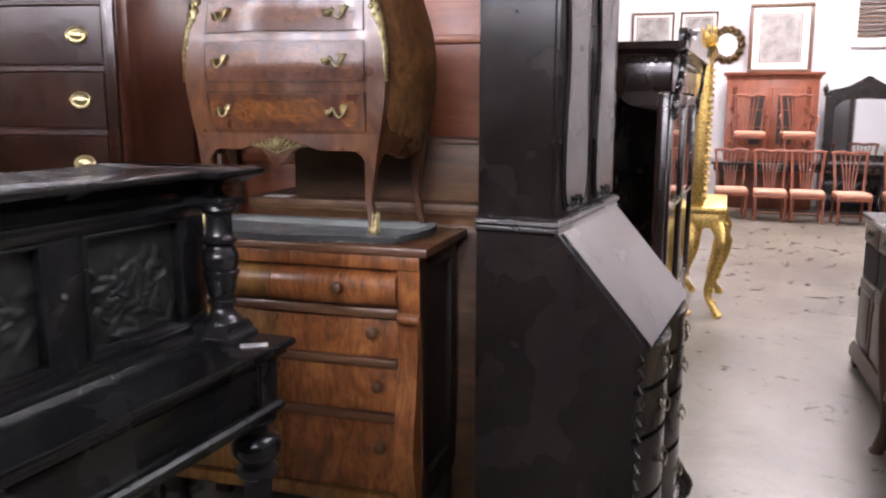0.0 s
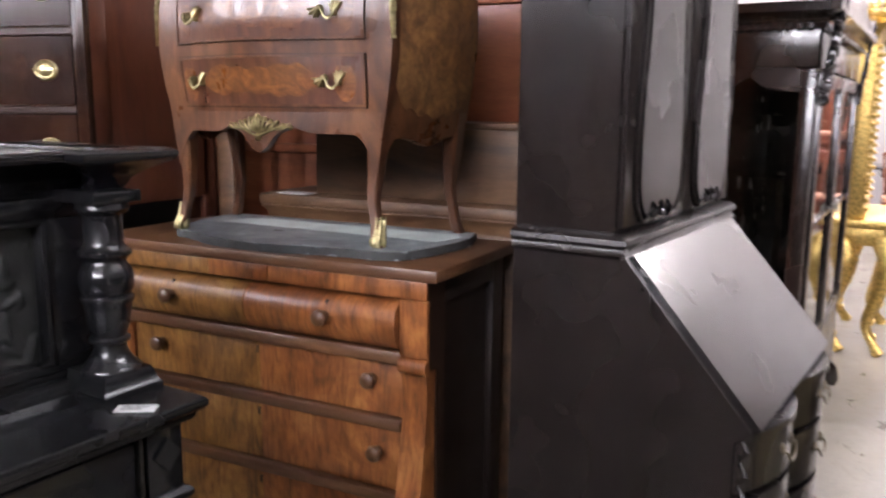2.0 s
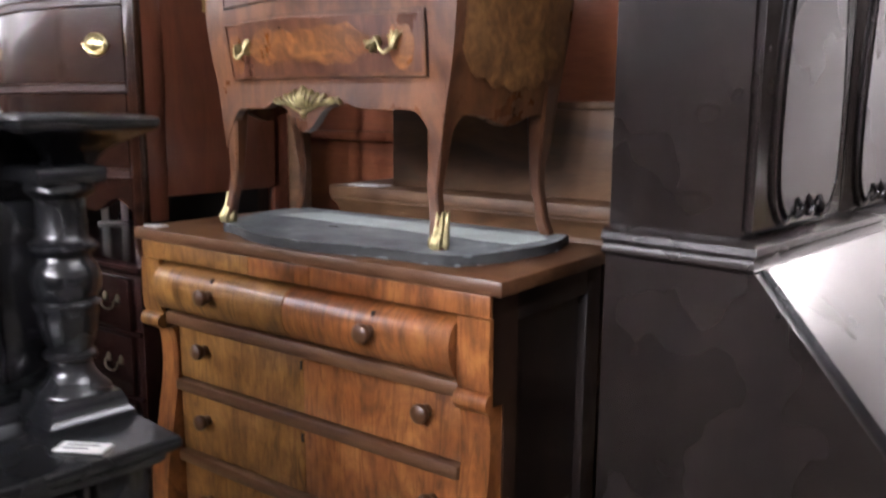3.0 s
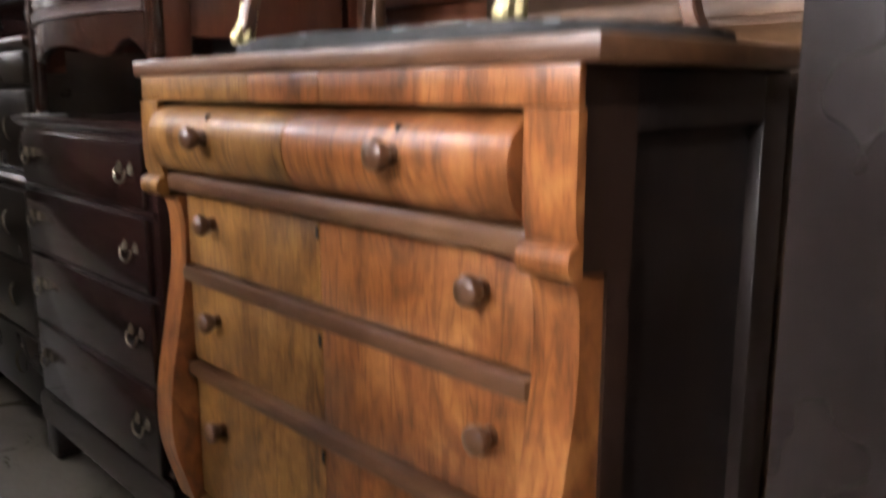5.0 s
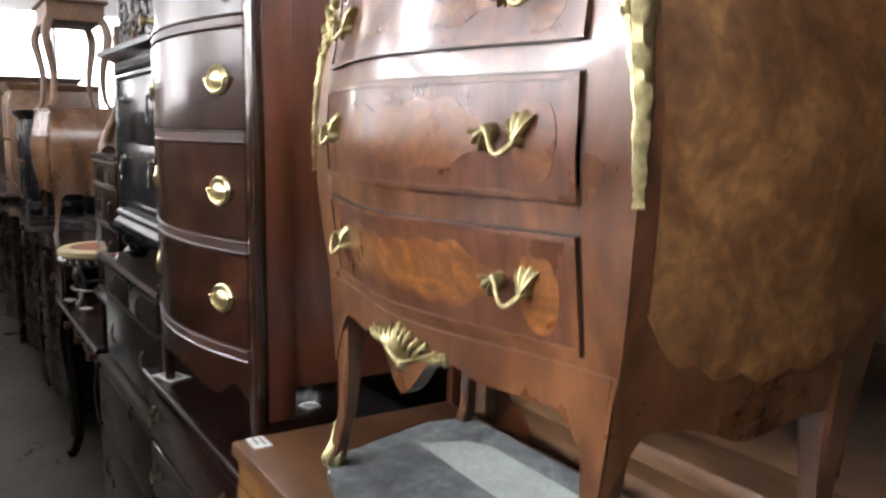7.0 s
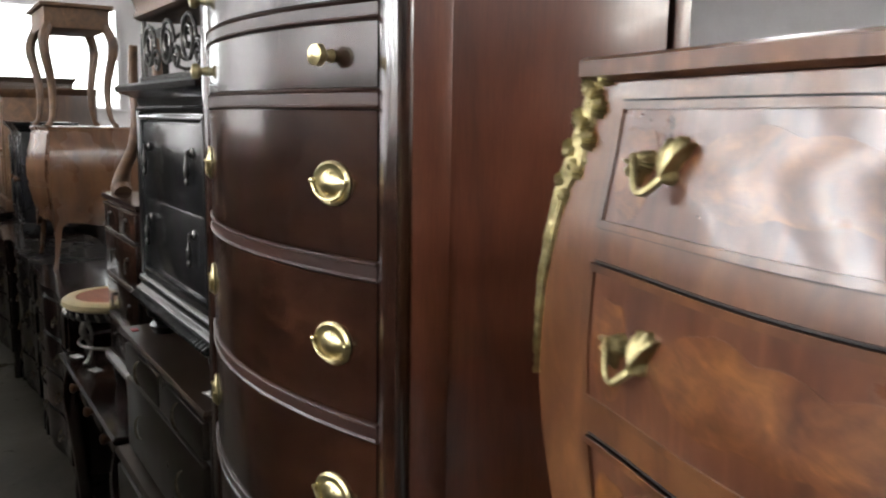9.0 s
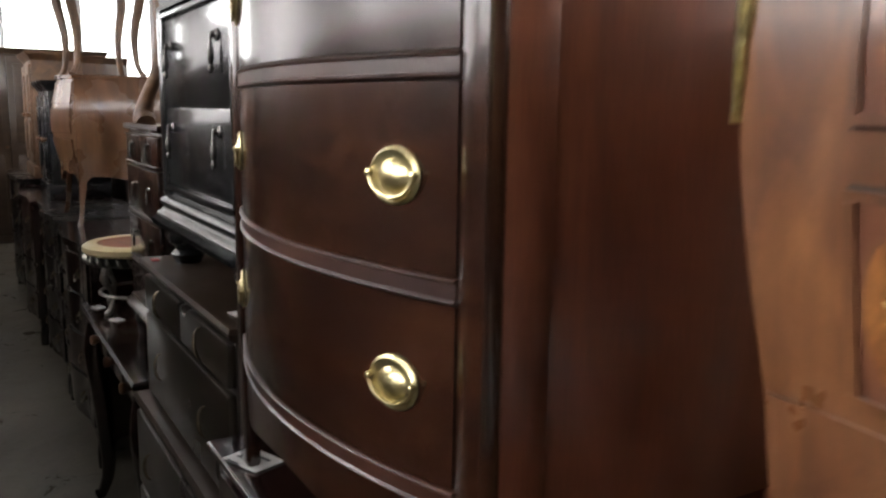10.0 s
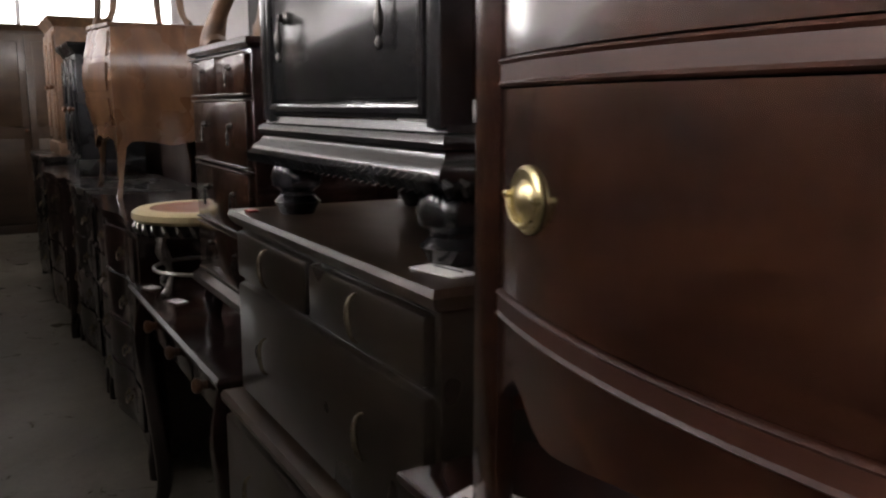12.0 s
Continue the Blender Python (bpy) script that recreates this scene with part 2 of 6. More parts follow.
BROWNCHEST = wood("dull_brown_wood", (0.0156, 0.0111, 0.0078), (0.0273, 0.0198, 0.0137), (0.0416, 0.0306, 0.0215), 0.28, "x", 0.7, 0.25, 0.1, 0.35)
CHESTTOP = wood("chest_edge", (0.03, 0.018, 0.011), (0.052, 0.031, 0.0185), (0.075, 0.046, 0.027), 0.34, "x", 0.7, 0.4, 0.1, 0.35)
RUSTWOOD = wood("orange_brown_panel", (0.20, 0.056, 0.022), (0.33, 0.100, 0.040), (0.44, 0.150, 0.060), 0.42, "x", 0.8, 0.1, 0.12, 0.4)
OLDPLANK = wood("old_plank", (0.055, 0.026, 0.0110), (0.125, 0.062, 0.027), (0.215, 0.115, 0.052), 0.55, "x", 1.4, 0.0, 0.6, 0.85)
FARBROWN = wood("far_walnut", (0.034, 0.0155, 0.008), (0.064, 0.029, 0.0145), (0.10, 0.048, 0.023), 0.4, "z", 0.8, 0.15, 0.1, 0.4)
REDWOOD = wood("red_mahogany", (0.17, 0.045, 0.022), (0.27, 0.075, 0.036), (0.37, 0.12, 0.055), 0.35, "z", 0.8, 0.2, 0.1, 0.3)
BRASS = metal("polished_brass", (0.64, 0.55, 0.30), 0.26, 0.6)
GILT = metal("gilt_bronze", (0.46, 0.40, 0.21), 0.40, 0.40)
DULLBRASS = metal("tarnished_brass", (0.22, 0.19, 0.14), 0.35, 0.4)
GOLDLEAF = metal("gold_leaf", (0.80, 0.56, 0.18), 0.32, 0.35)
SILVER = metal("dull_silver_metal", (0.36, 0.35, 0.32), 0.34, 0.4)
PEWTER = metal("blackened_metal", (0.10, 0.095, 0.09), 0.35, 0.4)
MARBLE = marble("grey_marble")
PALEBAND = plain("pale_band", (0.62, 0.71, 0.68), 0.5, 0.4, 9, 0.2)
SHADEDSTONE = plain("rough_shaded_edge", (0.06, 0.063, 0.064), 0.8, 0.5, 30, 0.6)
FLOORM = concrete("worn_concrete")
WHITEWALL = plain("white_painted_wall", (0.80, 0.78, 0.79), 0.8, 0.08, 2.0, 0.05)
CEILM = plain("white_ceiling", (0.72, 0.72, 0.73), 0.8, 0.25, 1.5, 0.1)
STEEL = plain("painted_steel", (0.30, 0.32, 0.33), 0.5, 0.2, 4, 0.05)
PAPER = plain("white_card", (0.80, 0.80, 0.78), 0.7, 0.08, 20, 0.02)
INK = plain("grey_print", (0.12, 0.12, 0.13), 0.7, 0.1, 20, 0.02)
CREAM = plain("cream_lacquer", (0.58, 0.48, 0.27), 0.4, 0.2, 10, 0.05)
SEATING = plain("peach_upholstery", (0.66, 0.36, 0.25), 0.8, 0.2, 30, 0.3)
PRINT = plain("faded_print", (0.46, 0.44, 0.42), 0.5, 0.75, 7, 0.02)
MATBOARD = plain("mat_board", (0.80, 0.76, 0.72), 0.7, 0.05, 8, 0.02)
# near-black: painted shade for gaps, holes and insides, also real black parts
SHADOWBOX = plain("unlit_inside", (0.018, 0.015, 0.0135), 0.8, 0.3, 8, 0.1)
CHINAWOOD = wood("brown_black_walnut", (0.0143, 0.0094, 0.0073), (0.0286, 0.0175, 0.0133), (0.0481, 0.0292, 0.0215), 0.24, "z", 0.8, 0.35, 0.1, 0.3)
FARCOMMODE = wood("polished_far_walnut", (0.05, 0.022, 0.010), (0.105, 0.048, 0.022), (0.17, 0.084, 0.041), 0.27, "z", 0.9, 0.5, 0.1, 0.4)
STILE = wood("brown_case_stile", (0.018, 0.0085, 0.0055), (0.034, 0.016, 0.0100), (0.055, 0.027, 0.0165), 0.38, "z", 0.8, 0.1, 0.15, 0.4)
OLDGILT = metal("aged_gilt", (0.34, 0.24, 0.13), 0.45, 0.4)
REDTAG = plain("red_tag", (0.32, 0.03, 0.03), 0.6, 0.1, 20, 0.02)
GLASS = glass("cabinet_glass")
MIRROR = mirror("mirror_glass")
TUBE = glow("fluorescent_tube", (1.0, 0.97, 0.93), 14.0)
SKYPANE = glow("daylight_pane", (0.95, 0.97, 1.0), 4.0)


# ---- mesh tools ----
def box(bm, x0, x1, y0, y1, z0, z1, bev=0.0, seg=2):
    g = bmesh.ops.create_cube(bm, size=1.0)["verts"]
    for v in g:
        v.co = Vector(((x0 + x1) / 2 + v.co.x * (x1 - x0), (y0 + y1) / 2 + v.co.y * (y1 - y0), (z0 + z1) / 2 + v.co.z * (z1 - z0)))
    if bev > 0:
        es = {e for v in g for e in v.link_edges}
        bmesh.ops.bevel(bm, geom=list(es), offset=min(bev, 0.45 * min(x1 - x0, y1 - y0, z1 - z0)), segments=seg, affect="EDGES", profile=0.5)
    return bm


def nb(*a, **k):
    return box(bmesh.new(), *a, **k)


def prism(bm, pts, axis, a0, a1):
    """A flat outline pushed from a0 to a1 along an axis: x takes (y, z), y takes (x, z), z takes (x, y)."""
    def at(p, a):
        return {"x": (a, p[0], p[1]), "y": (p[0], a, p[1]), "z": (p[0], p[1], a)}[axis]
    r0 = [bm.verts.new(at(p, a0)) for p in pts]
    r1 = [bm.verts.new(at(p, a1)) for p in pts]
    n = len(pts)
    for i in range(n):
        j = (i + 1) % n
        bm.faces.new((r0[i], r0[j], r1[j], r1[i]))
    bm.faces.new(r0[::-1])
    bm.faces.new(r1)
    return bm


def loft(bm, rings, closed=True, caps=True):
    vs = [[bm.verts.new(p) for p in r] for r in rings]
    n = len(vs[0])
    for a, b in zip(vs, vs[1:]):
        for i in range(n if closed else n - 1):
            j = (i + 1) % n
            bm.faces.new((a[i], a[j], b[j], b[i]))
    if caps and closed:
        bm.faces.new(vs[0][::-1])
        bm.faces.new(vs[-1])
    return bm


def lathe(bm, prof, cx=0.0, cy=0.0, segs=18, cz=0.0):
    return loft(bm, [[(cx + r * math.cos(6.28318 * k / segs), cy + r * math.sin(6.28318 * k / segs), cz + z) for k in range(segs)] for r, z in prof])


def tube(bm, pts, r, segs=8):
    """A round rod along points; r is a number or one radius a point."""
    pts = [Vector(p) for p in pts]
    rs = r if isinstance(r, (list, tuple)) else [r] * len(pts)
    rings = []
    side = None
    for i, p in enumerate(pts):
        d = (pts[min(i + 1, len(pts) - 1)] - pts[max(i - 1, 0)]).normalized()
        if side is None:
            side = d.orthogonal().normalized()
        side = (side - d * side.dot(d)).normalized()
        up = d.cross(side)
        rings.append([p + rs[i] * (math.cos(6.28318 * k / segs) * side + math.sin(6.28318 * k / segs) * up) for k in range(segs)])
    return loft(bm, rings)


def mould(bm, x0, x1, y0, y1, prof):
    """A moulding round the two sides and the front (y0) of a case; prof: (how far out, height)."""
    rings = [[(x0 - d, y1, z), (x0 - d, y0 - d, z), (x1 + d, y0 - d, z), (x1 + d, y1, z)] for d, z in prof]
    return loft(bm, rings)


def smooth_path(pts, n=8):
    """Points of a smooth curve through the given ones."""
    pts = [Vector(p) for p in pts]
    out = []
    for i in range(len(pts) - 1):
        a, b, c, d = pts[max(i - 1, 0)], pts[i], pts[i + 1], pts[min(i + 2, len(pts) - 1)]
        for k in range(n):
            t = k / n
            out.append(0.5 * ((2 * b) + (c - a) * t + (2 * a - 5 * b + 4 * c - d) * t * t + (3 * b - a - 3 * c + d) * t ** 3))
    return out + [pts[-1]]


def curve2(pts, n=8):
    return [(p.x, p.y) for p in smooth_path([(a, b, 0) for a, b in pts], n)]


def thing(name, x, y, z, rz, label, category, group="", kind=""):
    ob = new(name)
    ob.matrix_basis = pose(x, y, z, 0, 0, rz)
    return tagged(ob, label, category, group, kind)


def finish(bm, name, mat):
    bmesh.ops.recalc_face_normals(bm, faces=bm.faces)
    me = bpy.data.meshes.new(name)
    bm.to_mesh(me)
    bm.free()
    me.materials.append(mat)
    me.shade_smooth()
    me.set_sharp_from_angle(angle=radians(38))
    return me


def part(name, bm, mat, parent, label="", m=None):
    me = bm if isinstance(bm, bpy.types.Mesh) else finish(bm, name, mat)
    ob = new(name, me)
    if parent is not None:
        ob.parent = parent
    if m is not None:
        ob.matrix_basis = m
    return tagged(ob, label)


def solid(name, bm, mat, label, category, kind="", group="", m=None):
    ob = part(name, bm, mat, None, label, m)
    return tagged(ob, "", category, group, kind)


# ---- the building ----
solid("floor", nb(-14, 8, -7, 14, -0.2, 0), FLOORM, "worn grey concrete floor with stains and scuffs", "floor", "structure")
solid("ceiling", nb(-14, 8, -7, 14, CEIL, CEIL + 0.2), CEILM, "white painted warehouse ceiling", "ceiling", "structure")
solid("wall_north", nb(-14, 8, 13.6, 13.8, 0, CEIL), WHITEWALL, "white painted wall hung with framed pictures", "wall", "structure")
solid("wall_south", nb(-14, 8, -7.2, -7.0, 0, CEIL), WHITEWALL, "white painted wall behind the aisle", "wall", "structure")
# Unseen partition, added to keep south light off the long aisle.
solid("shade_partition", nb(-11.5, -1.35, 2.02, 2.12, 0, 1.62), BROWNCHEST, "unseen dark partition added to shade the long aisle", "wall", "structure")
# Screen added out of view: blocks low lamp light, darkens low reflections.
solid("shade_screen", nb(-6.0, 3.2, 0.08, 0.18, 0, 1.9), DARKSIDE, "unseen dark screen added to block low light and darken reflections", "wall", "structure")
# Added out of view so the secretary's doors reflect something dark.
solid("reflection_screen", nb(3.4, 3.5, 0.5, 8.5, 0, 1.9), DARKSIDE, "unseen dark boards added to darken reflections in the secretary", "wall", "structure")
solid("wall_east", nb(8, 8.2, -7.2, 14.2, 0, CEIL), WHITEWALL, "white painted side wall", "wall", "structure")
solid("wall_west", nb(-14.2, -14, -7.2, 14.2, 0, CEIL), WHITEWALL, "white painted end wall of the long aisle", "wall", "structure")
th = thing("window_2", -14.0, 3.9, 1.75, 0, "bright frosted window in the end wall", "window", "", "structure")
for k in range(3):
    part("pane", nb(0.005, 0.02, -1.5 + k * 1.02, -0.52 + k * 1.02, 0.04, 1.46), SKYPANE, th, "bright frosted pane")
for k in range(4):
    part("window_frame", nb(0.0, 0.05, -1.56 + k * 1.02, -1.5 + k * 1.02, 0, 1.5, bev=0.006), WHITEWALL, th)
part("window_sill", nb(0.0, 0.12, -1.6, 1.6, -0.04, 0.0, bev=0.006), WHITEWALL, th)
for i, gx in enumerate((-12, -9, -6, -3, 0, 3, 6)):
    bm = bmesh.new()
    box(bm, gx - 0.05, gx + 0.05, -4, 14, CEIL - 0.12, CEIL - 0.02)
    box(bm, gx - 0.05, gx + 0.05, -4, 14, CEIL - 0.62, CEIL - 0.56)
    for k in range(12):
        y = -4 + 1.5 * k
        tube(bm, [(gx, y, CEIL - 0.58), (gx, y + 0.75, CEIL - 0.08), (gx, y + 1.5, CEIL - 0.58)], 0.015, 6)
    solid("roof_truss", bm, STEEL, "painted steel roof truss under the ceiling", "truss", "structure", "roof trusses")
for fx, fy, fw, fd, fp in FIXTURES:
    th = thing("ceiling_light", fx, fy, CEIL - 0.4, 0, "long white fluorescent light fixture hung from the ceiling", "ceiling light", "ceiling lights")
    part("housing", nb(-fw / 2, fw / 2, -fd / 2, fd / 2, 0.05, 0.13, bev=0.01), WHITEWALL, th)
    for s in (-0.07, 0.07):
        if fd > fw:
            part("tube", tube(bmesh.new(), [(s, -fd / 2 + 0.05, 0.03), (s, fd / 2 - 0.05, 0.03)], 0.014), TUBE, th)
        else:
            part("tube", tube(bmesh.new(), [(-fw / 2 + 0.05, s, 0.03), (fw / 2 - 0.05, s, 0.03)], 0.014), TUBE, th)
    for s in (-1, 1):
        a, b2 = (0, s * fd * 0.4) if fd > fw else (s * fw * 0.4, 0)
        part("hanger", tube(bmesh.new(), [(a, b2, 0.1), (a, b2, 0.4)], 0.006, 6), STEEL, th)


# ---- handles ----
def wooden_knob():
    return lathe(bmesh.new(), [(0.0, 0.0), (0.011, 0.0), (0.010, 0.009), (0.0155, 0.016), (0.018, 0.023), (0.0165, 0.029), (0.011, 0.033), (0.001, 0.034)], segs=16)


def oval_plate():
    bm = lathe(bmesh.new(), [(0.0005, 0.0), (0.034, 0.0), (0.034, 0.002), (0.030, 0.0045), (0.026, 0.003), (0.020, 0.003), (0.016, 0.006), (0.006, 0.009), (0.0005, 0.0095)], segs=24)
    for v in bm.verts:
        v.co.y *= 0.80
    return bm


def oval_bail():
    bm = tube(bmesh.new(), [(0.030 * math.cos(a), 0.002 + 0.022 * math.sin(a), 0.0065) for a in [math.pi + math.pi * k / 14 for k in range(15)]], 0.0022, 8)
    for s in (-1, 1):
        lathe(bm, [(0.0005, 0.0), (0.0034, 0.0), (0.0034, 0.009), (0.0005, 0.0105)], s * 0.030, 0.002, 10)
    return bm


def leaf(bm, cx, cz, ang, size, y=0.0):
    """A small cast leaf with lobes, seen from the front."""
    lobes = [(0, 1.05), (0.16, 0.74), (0.36, 1.0), (0.54, 0.70), (0.76, 0.95), (0.98, 0.62), (1.24, 0.82), (1.5, 0.55), (2.1, 0.5), (2.8, 0.42), (3.5, 0.42), (4.2, 0.5), (4.78, 0.55), (5.04, 0.82), (5.3, 0.62), (5.52, 0.95), (5.74, 0.70), (5.92, 1.0), (6.12, 0.74)]
    out = [(cx + size * r * math.cos(a + ang), y - 0.06 * size, cz + size * r * math.sin(a + ang)) for a, r in lobes]
    mid = [(cx + 0.6 * size * r * math.cos(a + ang), y - 0.28 * size - 0.16 * size * (i % 2), cz + 0.6 * size * r * math.sin(a + ang)) for i, (a, r) in enumerate(lobes)]
    top = [(cx + 0.15 * size * math.cos(a + ang), y - 0.46 * size, cz + 0.15 * size * math.sin(a + ang)) for a, r in lobes]
    back = [(p[0], y + 0.004, p[2]) for p in out]
    return loft(bm, [back, out, mid, top])


def rosette(side):
    """A fan-shaped acanthus leaf with ridged lobes at one end of the bail."""
    bx, bz, ang = (-0.013, 0.006, 3.25) if side < 0 else (0.018, -0.006, 0.92)
    out, mid, top, back = [], [], [], []
    n = 72
    for k in range(n):
        a = 6.28318 * k / n
        reach = max(0.0, math.cos(a / 2)) ** 1.3
        r = 0.0055 + 0.0240 * reach * (0.62 + 0.38 * abs(math.cos(7.5 * a)) ** 0.8) * (1.0 if abs((a + math.pi) % 6.28318 - math.pi) < 1.25 else 0.45)
        c, q = math.cos(a + ang), math.sin(a + ang)
        lift = 0.0030 * abs(math.cos(7.5 * a))
        back.append((bx + r * c, 0.004, bz + r * q))
        out.append((bx + r * c, -0.004, bz + r * q))
        mid.append((bx + 0.68 * r * c, -0.008 - lift, bz + 0.68 * r * q))
        top.append((bx + 0.22 * r * c, -0.013, bz + 0.22 * r * q))
    return loft(bmesh.new(), [back, out, mid, top])


def rococo_bail():
    p = smooth_path([(-0.016, -0.012, 0.007), (-0.008, -0.017, 0.002), (-0.003, -0.020, -0.008), (0.002, -0.021, -0.016), (0.010, -0.020, -0.017), (0.019, -0.012, -0.007)], 4)
    return tube(bmesh.new(), p, [0.0030] * 5 + [0.0024] * 11 + [0.0032] * 5, 8)


def mesh_of(bm, name, mat):
    return finish(bm, name, mat)


KNOB = mesh_of(wooden_knob(), "knob", DRESSERTOP)
PLATE, BAIL = mesh_of(oval_plate(), "backplate", BRASS), mesh_of(oval_bail(), "bail", BRASS)
ROSETTES = [mesh_of(rosette(q), "rosette", GILT) for q in (-1, 1)]
ROCOCO = mesh_of(rococo_bail(), "bail", GILT)


def put_rococo(parent, m):
    for me in ROSETTES:
        part("rosette", me, None, parent, "gilt bronze leaf rosette", m)
    return part("bail", ROCOCO, None, parent, "gilt bronze scrolled bail", m)


FRONT = pose(0, 0, 0, 90, 0, 0)      # turns a lathe's axis to -y


def put_knob(parent, x, y, z, mesh=None):
    return part("knob", mesh or KNOB, None, parent, "turned wooden knob", pose(x, y, z) @ FRONT)


def tag_card(x, y, z, rz, w=0.05, d=0.03, label="small white paper price tag", lines=2):
    th = thing("price_tag", x, y, z, rz, label, "tag", "price tags")
    part("card", nb(-w / 2, w / 2, -d / 2, d / 2, 0, 0.0015), PAPER, th)
    for k in range(lines):
        yy = d * (0.2 - 0.35 * k)
        part("print", nb(-w * 0.36, w * (0.3 - 0.15 * k), yy - d * 0.05, yy + d * 0.05, 0.0014, 0.0022), INK, th)
    return th


# ---- empire chest of drawers ----
def empire_dresser(x, y):
    th = thing("chest_of_drawers", x, y, 0, 0, "old flame-veneered empire chest of drawers with turned wooden knobs", "chest of drawers")
    W, D = 0.462, 0.42
    part("carcass", nb(-W + 0.030, W - 0.030, 0.066, D - 0.004, 0.20, 0.975), DARKSIDE, th, "dark case")
    part("top", nb(-W - 0.022, W + 0.022, -0.002, D + 0.005, 0.980, 1.006, bev=0.005), DRESSERTOP, th, "worn walnut top with faded finish")
    part("frieze_rail", nb(-W + 0.002, -0.11, 0.002, 0.0118, 0.942, 0.9795, bev=0.0015), MAPLE2, th, "thin veneered rail under the top, patched")
    part("frieze_rail", nb(-0.109, 0.06, 0.002, 0.0118, 0.942, 0.9795, bev=0.0015), MAPLE, th)
    part("frieze_rail", nb(0.061, W - 0.002, 0.002, 0.0118, 0.942, 0.9795, bev=0.0015), MAPLE, th)
    for s in (-1, 1):
        # front stile of the side, then the recessed dark side panel between stiles and rails
        a, b2 = sorted((s * (W - 0.031), s * (W - 0.012)))
        stile = [(0.0122, 0.9795), (0.0122, 0.789), (0.0665, 0.784), (0.0665, 0.205), (0.105, 0.205), (0.105, 0.9795)]
        part("side_stile", prism(bmesh.new(), stile, "x", a, b2), STILE, th, "brown front stile of the case side")
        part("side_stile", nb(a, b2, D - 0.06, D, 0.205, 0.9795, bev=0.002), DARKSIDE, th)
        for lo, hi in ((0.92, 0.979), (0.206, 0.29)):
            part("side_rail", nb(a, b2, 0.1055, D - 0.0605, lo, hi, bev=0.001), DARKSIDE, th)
        # projecting corner block that ends below in a small forward roll
        a, b2 = sorted((s * (W - 0.064), s * W))
        roll = [(0.006 - 0.016 * math.sin(q), 0.802 - 0.017 * math.cos(q)) for q in [math.pi * (1.0 - k / 9) for k in range(10)]]
        prof = [(0.0118, 0.941), (0.0, 0.941), (-0.001, 0.86), (0.001, 0.832)] + roll + [(0.0118, 0.787)]
        part("corner_block", prism(bmesh.new(), prof, "x", a, b2), MAPLE if s > 0 else MAPLE2, th, "veneered projecting corner block with a rolled foot")
        # serpentine pilaster set back under the block
        a, b2 = sorted((s * (W - 0.074), s * (W - 0.016)))
        edge = curve2([(0.020, 0.786), (0.030, 0.75), (0.029, 0.67), (0.010, 0.56), (-0.010, 0.45), (-0.012, 0.36), (0.008, 0.28), (0.022, 0.235)], 6)
        part("scroll_pilaster", prism(bmesh.new(), edge + [(0.066, 0.235), (0.066, 0.786)], "x", a, b2), MAPLE, th, "shaped scrolled front pilaster")
        bm = lathe(bmesh.new(), [(0.004, 0.0), (0.026, 0.0), (0.034, 0.02), (0.045, 0.07), (0.048, 0.10), (0.036, 0.135), (0.026, 0.145), (0.036, 0.155), (0.040, 0.172), (0.03, 0.20), (0.03, 0.205)], s * (W - 0.06), 0.06, 20)
        part("foot", bm, DARKSIDE, th, "turned dark front foot")
        part("foot", nb(s * (W - 0.05) - 0.03, s * (W - 0.05) + 0.03, D - 0.08, D - 0.02, 0, 0.205, bev=0.004), DARKSIDE, th, "square back foot")
    part("base_rail", nb(-W + 0.075, W - 0.075, 0.028, 0.066, 0.205, 0.245, bev=0.004), MAPLE2, th)
    # two bulging top drawers with a dark seam between them
    prof = curve2([(0.030, 0.936), (0.008, 0.931), (-0.012, 0.916), (-0.020, 0.89), (-0.016, 0.862), (-0.002, 0.838), (0.016, 0.829)], 5)
    for a, b2, mat in ((-W + 0.066, 0.006, MAPLE2), (0.0085, W - 0.066, MAPLE)):
        part("drawer", prism(bmesh.new(), prof + [(0.06, 0.827), (0.06, 0.938)], "x", a, b2), mat, th, "bulging veneered top drawer")
    part("top_rail", nb(-W + 0.031, W - 0.031, 0.0122, 0.06, 0.939, 0.9795), DARKSIDE, th)
    part("drawer_rail", nb(-W + 0.065, W - 0.065, 0.006, 0.06, 0.796, 0.826, bev=0.008), DRESSERTOP, th, "dark rounded rail")
    zs = [(0.668, 0.792), (0.50, 0.642), (0.25, 0.474)]
    for a, b2 in zs:
        d = part("drawer", nb(-W + 0.075, 0.004, 0.036, 0.065, a + 0.004, b2 - 0.002, bev=0.002), MAPLE2, th, "flame-veneered drawer front")
        part("veneer_leaf", nb(0.0045, W - 0.075, 0.036, 0.065, a + 0.004, b2 - 0.002, bev=0.002), MAPLE, d)
        if a > 0.3:
            part("drawer_rail", nb(-W + 0.0745, W - 0.0745, 0.020, 0.065, a - 0.025, a + 0.001, bev=0.006), DRESSERTOP, th)
    for kx, kz, ky in ((-0.205, 0.890, -0.019), (0.228, 0.890, -0.019), (-0.296, 0.748, 0.036), (0.312, 0.75, 0.036), (-0.296, 0.588, 0.036), (0.326, 0.588, 0.036), (-0.296, 0.40, 0.036), (0.332, 0.40, 0.036)):
        put_knob(th, kx, ky, kz)
    for kx, kz, ky in ((-0.205, 0.922, -0.013), (0.228, 0.922, -0.013), (0.0, 0.778, 0.034), (0.0, 0.628, 0.034), (0.0, 0.458, 0.034)):
        hole = nb(kx - 0.0022, kx + 0.0022, ky, ky + 0.012, kz - 0.016, kz)
